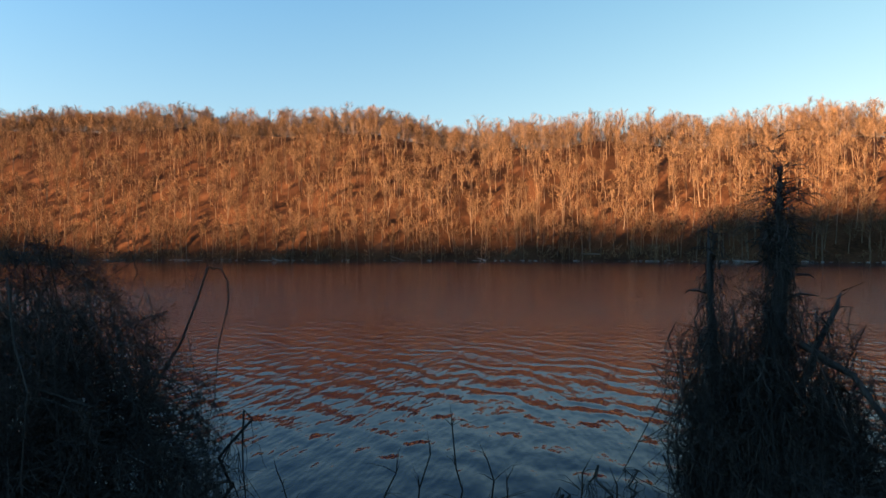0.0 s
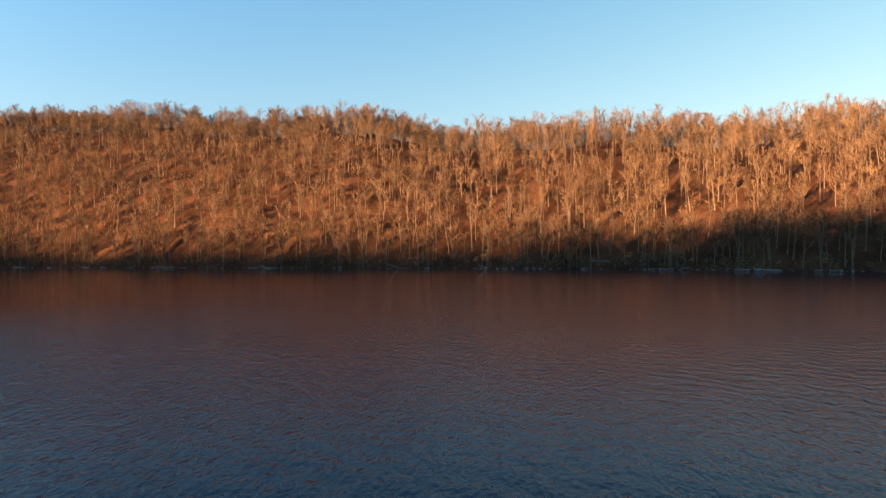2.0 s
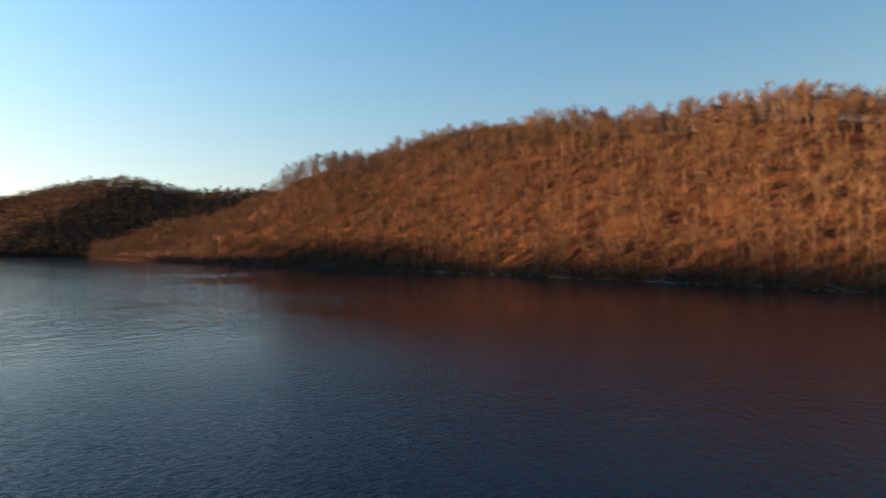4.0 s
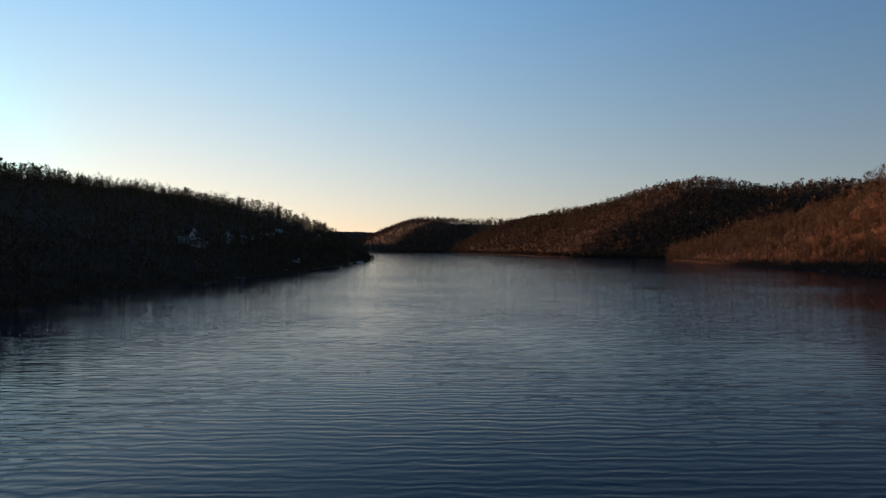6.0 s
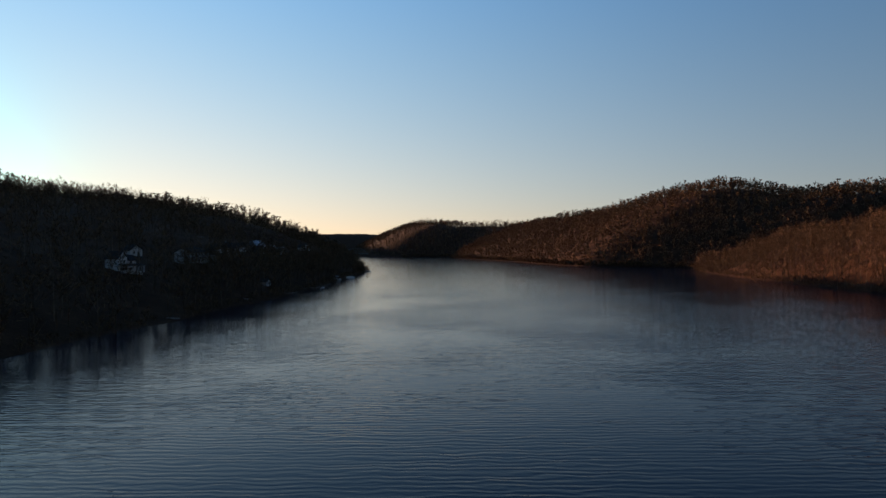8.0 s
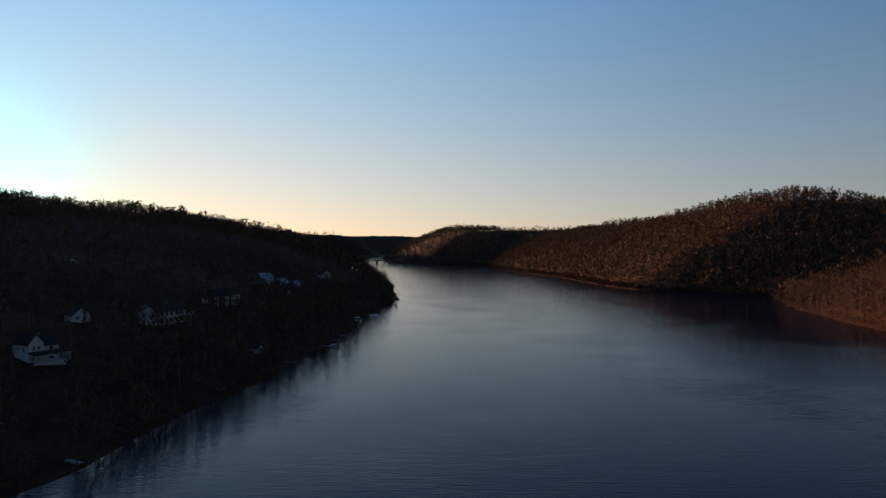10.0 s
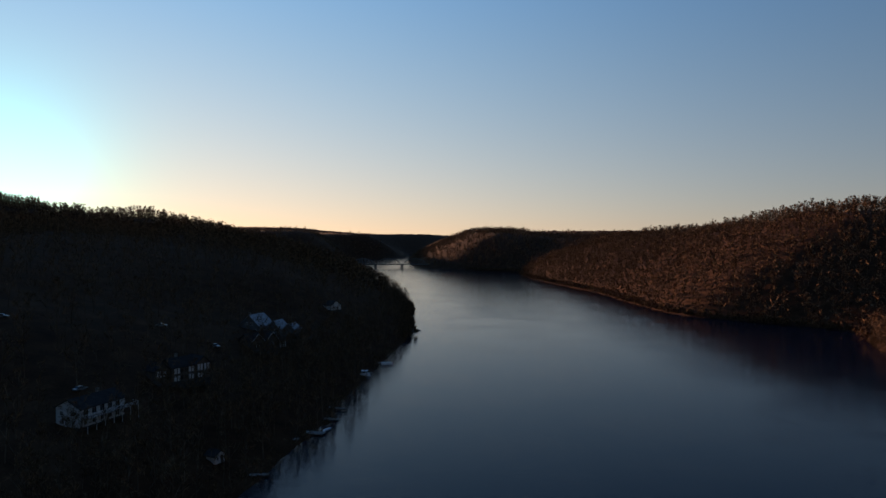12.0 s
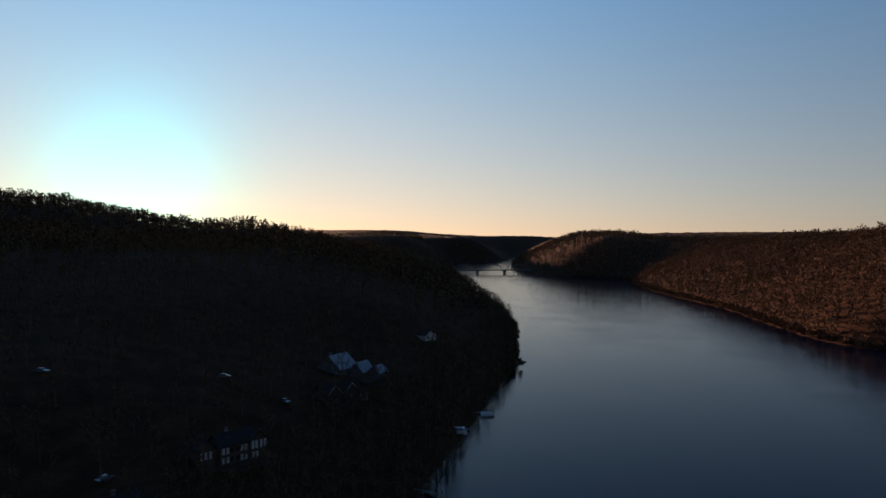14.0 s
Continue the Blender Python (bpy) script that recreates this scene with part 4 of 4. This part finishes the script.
def parked_car(x, y, yaw, label):
    c = thing("parked_car", pose(x, y, land(x, y) + 0.05, 0, 0, yaw), label, "car", "cars by the houses")
    outline = ((-2.1, 0.35), (-2.15, 0.8), (-1.3, 0.95), (1.0, 0.95), (2.0, 0.8), (2.15, 0.55), (2.1, 0.35))
    v = [(px, sgn * 0.85, pz) for sgn in (-1, 1) for px, pz in outline]
    t = [(k, (k + 1) % 7, 7 + (k + 1) % 7) for k in range(7)] + [(k, 7 + (k + 1) % 7, 7 + k) for k in range(7)]
    t += [(0, k + 1, k) for k in range(1, 6)] + [(7, 7 + k, 8 + k) for k in range(1, 6)]
    part("body", (np.array(v), np.array(t)), PAINT, c)
    cabin = np.array([(-1.5, -0.78, 0.94), (1.0, -0.78, 0.94), (1.0, 0.78, 0.94), (-1.5, 0.78, 0.94), (-1.1, -0.64, 1.42), (0.3, -0.64, 1.42), (0.3, 0.64, 1.42), (-1.1, 0.64, 1.42)])
    part("window_band", (cabin, BOX_T), PANE, c, "dark window glass")
    part("roof", box(-1.12, 0.32, -0.66, 0.66, 1.42, 1.48), PAINT, c)
    for px in (-1.3, 1.3):
        for sgn in (-1, 1):
            part("wheel", tube([(px, sgn * 0.68, 0.32), (px, sgn * 0.88, 0.32), (px, sgn * 0.89, 0.32)], [0.32, 0.32, 0], 12), TYRE, c)


parked_car(-140, 438, 20, "pale car parked on a drive among dark trees")
parked_car(-126, 367, 75, "pale car parked uphill of the balcony house")
parked_car(-120, 443, -30, "pale car parked near the half-timbered house")
parked_car(-176, 399, 10, "pale car parked high on the wooded hillside")


# ---- docks and boats ----
def dock(x, y, yaw, length, width, label, level=0.55, rail=False):
    """A dock that runs from the shore out along its own x."""
    m = thing("dock", pose(x, y, 0, 0, 0, yaw), label, "dock", "docks along the shore")
    n = max(3, int(length / 0.3))
    step = length / n
    plank = mesh_from("plank", *box(0, step - 0.02, -width / 2, width / 2, level - 0.05, level), [PLANK])
    for k in range(n):
        p = part("plank", plank, None, m)
        p.location = (k * step, 0, 0)
    for sgn in (-1, 1):
        part("stringer", box(0, length, sgn * (width / 2 - 0.2) - 0.06, sgn * (width / 2 - 0.2) + 0.06, level - 0.28, level - 0.052), PLANK, m)
        for px in np.linspace(0.3, length - 0.2, max(2, int(length / 2.5) + 1)):
            part("post", tube([(px, sgn * (width / 2 + 0.08), -2.6), (px, sgn * (width / 2 + 0.08), level + 0.6), (px, sgn * (width / 2 + 0.08), level + 0.65)], [0.09, 0.09, 0], 6), BROWN, m)
        if rail:
            part("railing", joined(beam((0, sgn * width / 2, level + 1), (length, sgn * width / 2, level + 1), 0.08), *[beam((px, sgn * width / 2, level), (px, sgn * width / 2, level + 1), 0.06) for px in np.arange(0.1, length, 1.2)]), WHITE, m)
    return m


dock(-68, 392, -8, 7, 3.0, "weathered grey plank dock with a wide platform")
dock(-72, 381, 35, 6, 1.4, "narrow plank walkway beside the platform dock", 0.7)
dock(-70, 424, -18, 9, 1.1, "narrow gangway reaching out over the water", 0.75)
dock(-69, 515, 25, 6.5, 2.0, "grey plank dock beside a moored boat")
dock(-72, 489, 5, 6, 2.4, "grey plank dock with a covered boat")
dock(-78, 304, -15, 7, 2.2, "old plank dock with white rails", 0.6, True)
dock(-84, 246, -22, 10, 1.3, "long pale plank dock over still water", 0.6)
dock(-71, 352, 12, 6, 1.6, "short plank dock below the shed")
dock(-66, 408, 0, 5, 1.8, "low dark dock by the trees")


def pontoon_boat(x, y, yaw, label, canopy=True):
    b = thing("pontoon_boat", pose(x, y, 0, 0, 0, yaw), label, "boat")
    for sgn in (-1, 1):
        part("float", tube([(-2.9, sgn * 0.85, 0.1), (-2.7, sgn * 0.85, 0.1), (2.4, sgn * 0.85, 0.1), (3.0, sgn * 0.85, 0.22)], [0.25, 0.3, 0.3, 0], 10), ALLOY, b, smooth=True)
    part("deck", box(-2.8, 2.6, -1.2, 1.2, 0.4, 0.52), HULL, b)
    part("fence", joined(box(-2.7, 2.5, -1.2, -1.15, 0.53, 1.15), box(-2.7, 2.5, 1.15, 1.2, 0.53, 1.15), box(2.45, 2.5, -1.15, 1.15, 0.53, 1.15), box(-2.7, -2.65, -1.15, 0.2, 0.53, 1.15)), HULL, b)
    part("seat", box(-2.5, -1.8, -1.1, 1.1, 0.53, 0.95), HULL, b)
    part("console", box(0.2, 0.8, 0.4, 1.1, 0.53, 1.3), HULL, b)
    if canopy:
        for px in (-1.6, 1.2):
            for sgn in (-1, 1):
                part("canopy_pole", beam((px, sgn * 1.1, 1.15), (px, sgn * 1.1, 2.4), 0.05), ALLOY, b)
        g = np.linspace(-1.25, 1.25, 7)
        v = [(px, yy, 2.4 + 0.22 * (1 - (yy / 1.25) ** 2) + dz) for dz in (0, 0.05) for px in (-2.0, 1.6) for yy in g]
        t = []
        for k in range(6):
            for o in (0, 14):
                t += [(o + k, o + k + 1, o + k + 8), (o + k, o + k + 8, o + k + 7)]
        part("canopy", (np.array(v), np.array(t)), HULL, b, "pale canvas canopy")
    part("motor", joined(box(-3.2, -2.85, -0.2, 0.2, 0.5, 1.1), box(-3.1, -2.95, -0.08, 0.08, -0.4, 0.5)), STEEL, b)


pontoon_boat(-68.5, 484, 12, "white pontoon boat under a pale canopy")
pontoon_boat(-63.5, 513, 20, "white pontoon boat moored at a dock", False)


def rowing_boat(x, y, z, yaw, label):
    b = thing("rowing_boat", pose(x, y, z, 0, 0, yaw), label, "boat")
    v, t = [], []
    stations = [(-1.9, 0.5), (-1.0, 0.68), (0, 0.72), (1.0, 0.6), (1.8, 0.28), (2.2, 0.03)]
    for px, w in stations:
        v += [(px, -w, 0.5), (px, -w * 0.7, 0.12), (px, 0, 0), (px, w * 0.7, 0.12), (px, w, 0.5), (px, w - 0.04, 0.5), (px, 0, 0.06), (px, -w + 0.04, 0.5)]
    for i in range(5):
        for k in range(8):
            a0, a1 = i * 8 + k, i * 8 + (k + 1) % 8
            t += [(a0, a1, a1 + 8), (a0, a1 + 8, a0 + 8)]
    t += [(0, 2, 1), (0, 7, 2), (7, 6, 2), (6, 5, 2), (5, 4, 2), (4, 3, 2)]
    part("hull", (np.array(v, float), np.array(t)), HULL, b, smooth=False)
    for px in (-0.9, 0.5):
        part("thwart", box(px - 0.13, px + 0.13, -0.6, 0.6, 0.32, 0.36), PLANK, b)


rowing_boat(-61.5, 396, 0.0, 70, "white rowing boat moored beside a dock")
rowing_boat(-73.5, 318, 0.0, 20, "white rowing boat drawn in at the shore")


# ---- rock at the wooded point, logs and stones along the shores ----
def rock_arrays(seed, rx, ry, rz, rough=0.22, sub=2):
    rng = np.random.default_rng(seed)
    bm = bmesh.new()
    bmesh.ops.create_icosphere(bm, subdivisions=sub, radius=1)
    v = np.array([p.co[:] for p in bm.verts])
    t = np.array([[q.index for q in f.verts] for f in bm.faces])
    bm.free()
    k = rng.normal(0, 1, (5, 3))
    v *= 1 + rough * np.sin(v @ k.T * 1.8 + rng.random(5) * 6).mean(1, keepdims=True) * 1.6
    v[:, 2] = np.clip(v[:, 2], -0.6, 0.75)
    return v * (rx, ry, rz), t


for k, (x, y, z, a, b, c) in enumerate([(-67.5, 641, 0.2, 3.6, 2.6, 1.5), (-70, 637, 0.3, 2.4, 2.2, 1.6), (-65.2, 643, 0.05, 1.6, 1.2, 0.7)]):
    r = new("boulder", mesh_from("boulder", *rock_arrays(k, a, b, c), [STONE]))
    r.location = (x, y, z)
    tagged(r, "dark wet boulder at the tip of the wooded point", "rock", "boulders at the point")

LAND_E = smooth_line(np.array(SHORE_EAST[14:] + [(60, -301)], float), 1)
rng = np.random.default_rng(77)
v, t = [], []
stones = Pile()
kinds = [rock_arrays(50 + i, 1, 1, 1, sub=1) for i in range(5)]
for k in range(520):
    i = rng.integers(18, len(LAND_E) - 4)
    p = LAND_E[i] + (LAND_E[i + 1] - LAND_E[i]) * rng.random() + rng.normal(0, 0.5, 2)
    s = rng.uniform(0.12, 0.55)
    a = kinds[rng.integers(0, 5)]
    g = rng.random() * 6.283
    w = a[0] * (s * rng.uniform(0.8, 2.0), s, s * 0.55) @ np.array([(math.cos(g), math.sin(g), 0), (-math.sin(g), math.cos(g), 0), (0, 0, 1)])
    stones.add((w + (p[0], p[1], max(-0.1, land(p[0], p[1]))), a[1]))
me = stones.arrays()
tagged(new("shore_stones", mesh_from("shore_stones", me[0], me[1], [STONE])), "pale stones along the waterline of the far bank", "stones", kind="stuff")

DRIFT = material("bleached_wood", noisy([(0.06, 0.05, 0.042), (0.12, 0.1, 0.085), (0.2, 0.175, 0.15)], 0.9, 9, 0.5, 0.02, (1, 1, 1)), rough=0.85)
for k, (x, y, along, ln, tilt) in enumerate([(167.5, -3, 70, 11, 16), (156, -101, 82, 10, 2), (160, -62, 95, 6, 4), (170.5, 40, 75, 7, 8), (178, 80, 100, 8, 3), (181, 105, 60, 6, 10), (150, -84, 110, 5, 5), (184, 140, 80, 7, 5), (163, -30, 60, 6, 12), (141, -100, 75, 7, 4)]):
    rng = np.random.default_rng(300 + k)
    lg = thing("fallen_log", pose(x, y, max(0.15, land(x, y) + 0.1), 0, -tilt, along), "bleached fallen tree trunk lying on the far bank", "log", "fallen logs on the far bank")
    n = 7
    line = np.stack([np.linspace(-ln / 2, ln / 2, n), rng.normal(0, 0.12, n), rng.normal(0, 0.05, n)], 1)
    part("stem", tube(line, np.linspace(0.24, 0.1, n), 7), DRIFT, lg, smooth=True)
    for j in range(5):
        p = line[rng.integers(2, n - 1)]
        part("broken_branch", tube(bend(p, p + np.array([rng.uniform(0.3, 1.2), rng.normal(0, 0.7), rng.uniform(0.2, 1.2)]), 0.05, 4, rng), [0.06, 0.045, 0.03, 0], 4), DRIFT, lg)


# ---- the steel truss bridge ----
bridge = thing("truss_bridge", pose(-268, 1837, 0, 0, 0, 9) @ Matrix.Scale(0.93, 4), "dark steel bridge with arched trusses on stone piers", "bridge")
for px in (-140, -70, 0, 70):
    part("pier", joined(box(px - 3.4, px + 3.4, -6.5, 6.5, -4, 7.4), box(px - 4.0, px + 4.0, -7.2, 7.2, 6.6, 7.8)), STONE, bridge)
part("deck", joined(box(-145, 110, -5, 5, 8.7, 9.5), *[box(px - 0.3, px + 0.3, -5, 5, 7.8, 8.7) for px in np.arange(-140, 70.1, 8.75)]), STEEL, bridge)
for px in (-140, -70, 0):
    for sgn in (-1, 1):
        n = 8
        xs = np.linspace(px + 1.5, px + 68.5, n + 1)
        zs = 9.4 + 15.0 * (1 - ((xs - px - 35) / 33.5) ** 2) ** 0.8
        yy = sgn * 5.3
        truss = part("truss", joined(beam((px, yy, 8.6), (px + 70, yy, 8.6), 0.7, 2.2)), STEEL, bridge)
        for i in range(n):
            part("top_chord", beam((xs[i], yy, zs[i]), (xs[i + 1], yy, zs[i + 1]), 1.0, 1.1), STEEL, truss)
            if i:
                part("upright", beam((xs[i], yy, 9.3), (xs[i], yy, zs[i]), 0.7), STEEL, truss)
                j = i + 1 if i < n / 2 else i - 1
                if 0 < j < n:
                    part("diagonal", beam((xs[j], yy, 9.3), (xs[i], yy, zs[i]), 0.5), STEEL, truss)
    for i in range(2, 7):
        part("cross_brace", beam((xs[i], -5.3, zs[i]), (xs[i], 5.3, zs[i]), 0.35), STEEL, bridge)
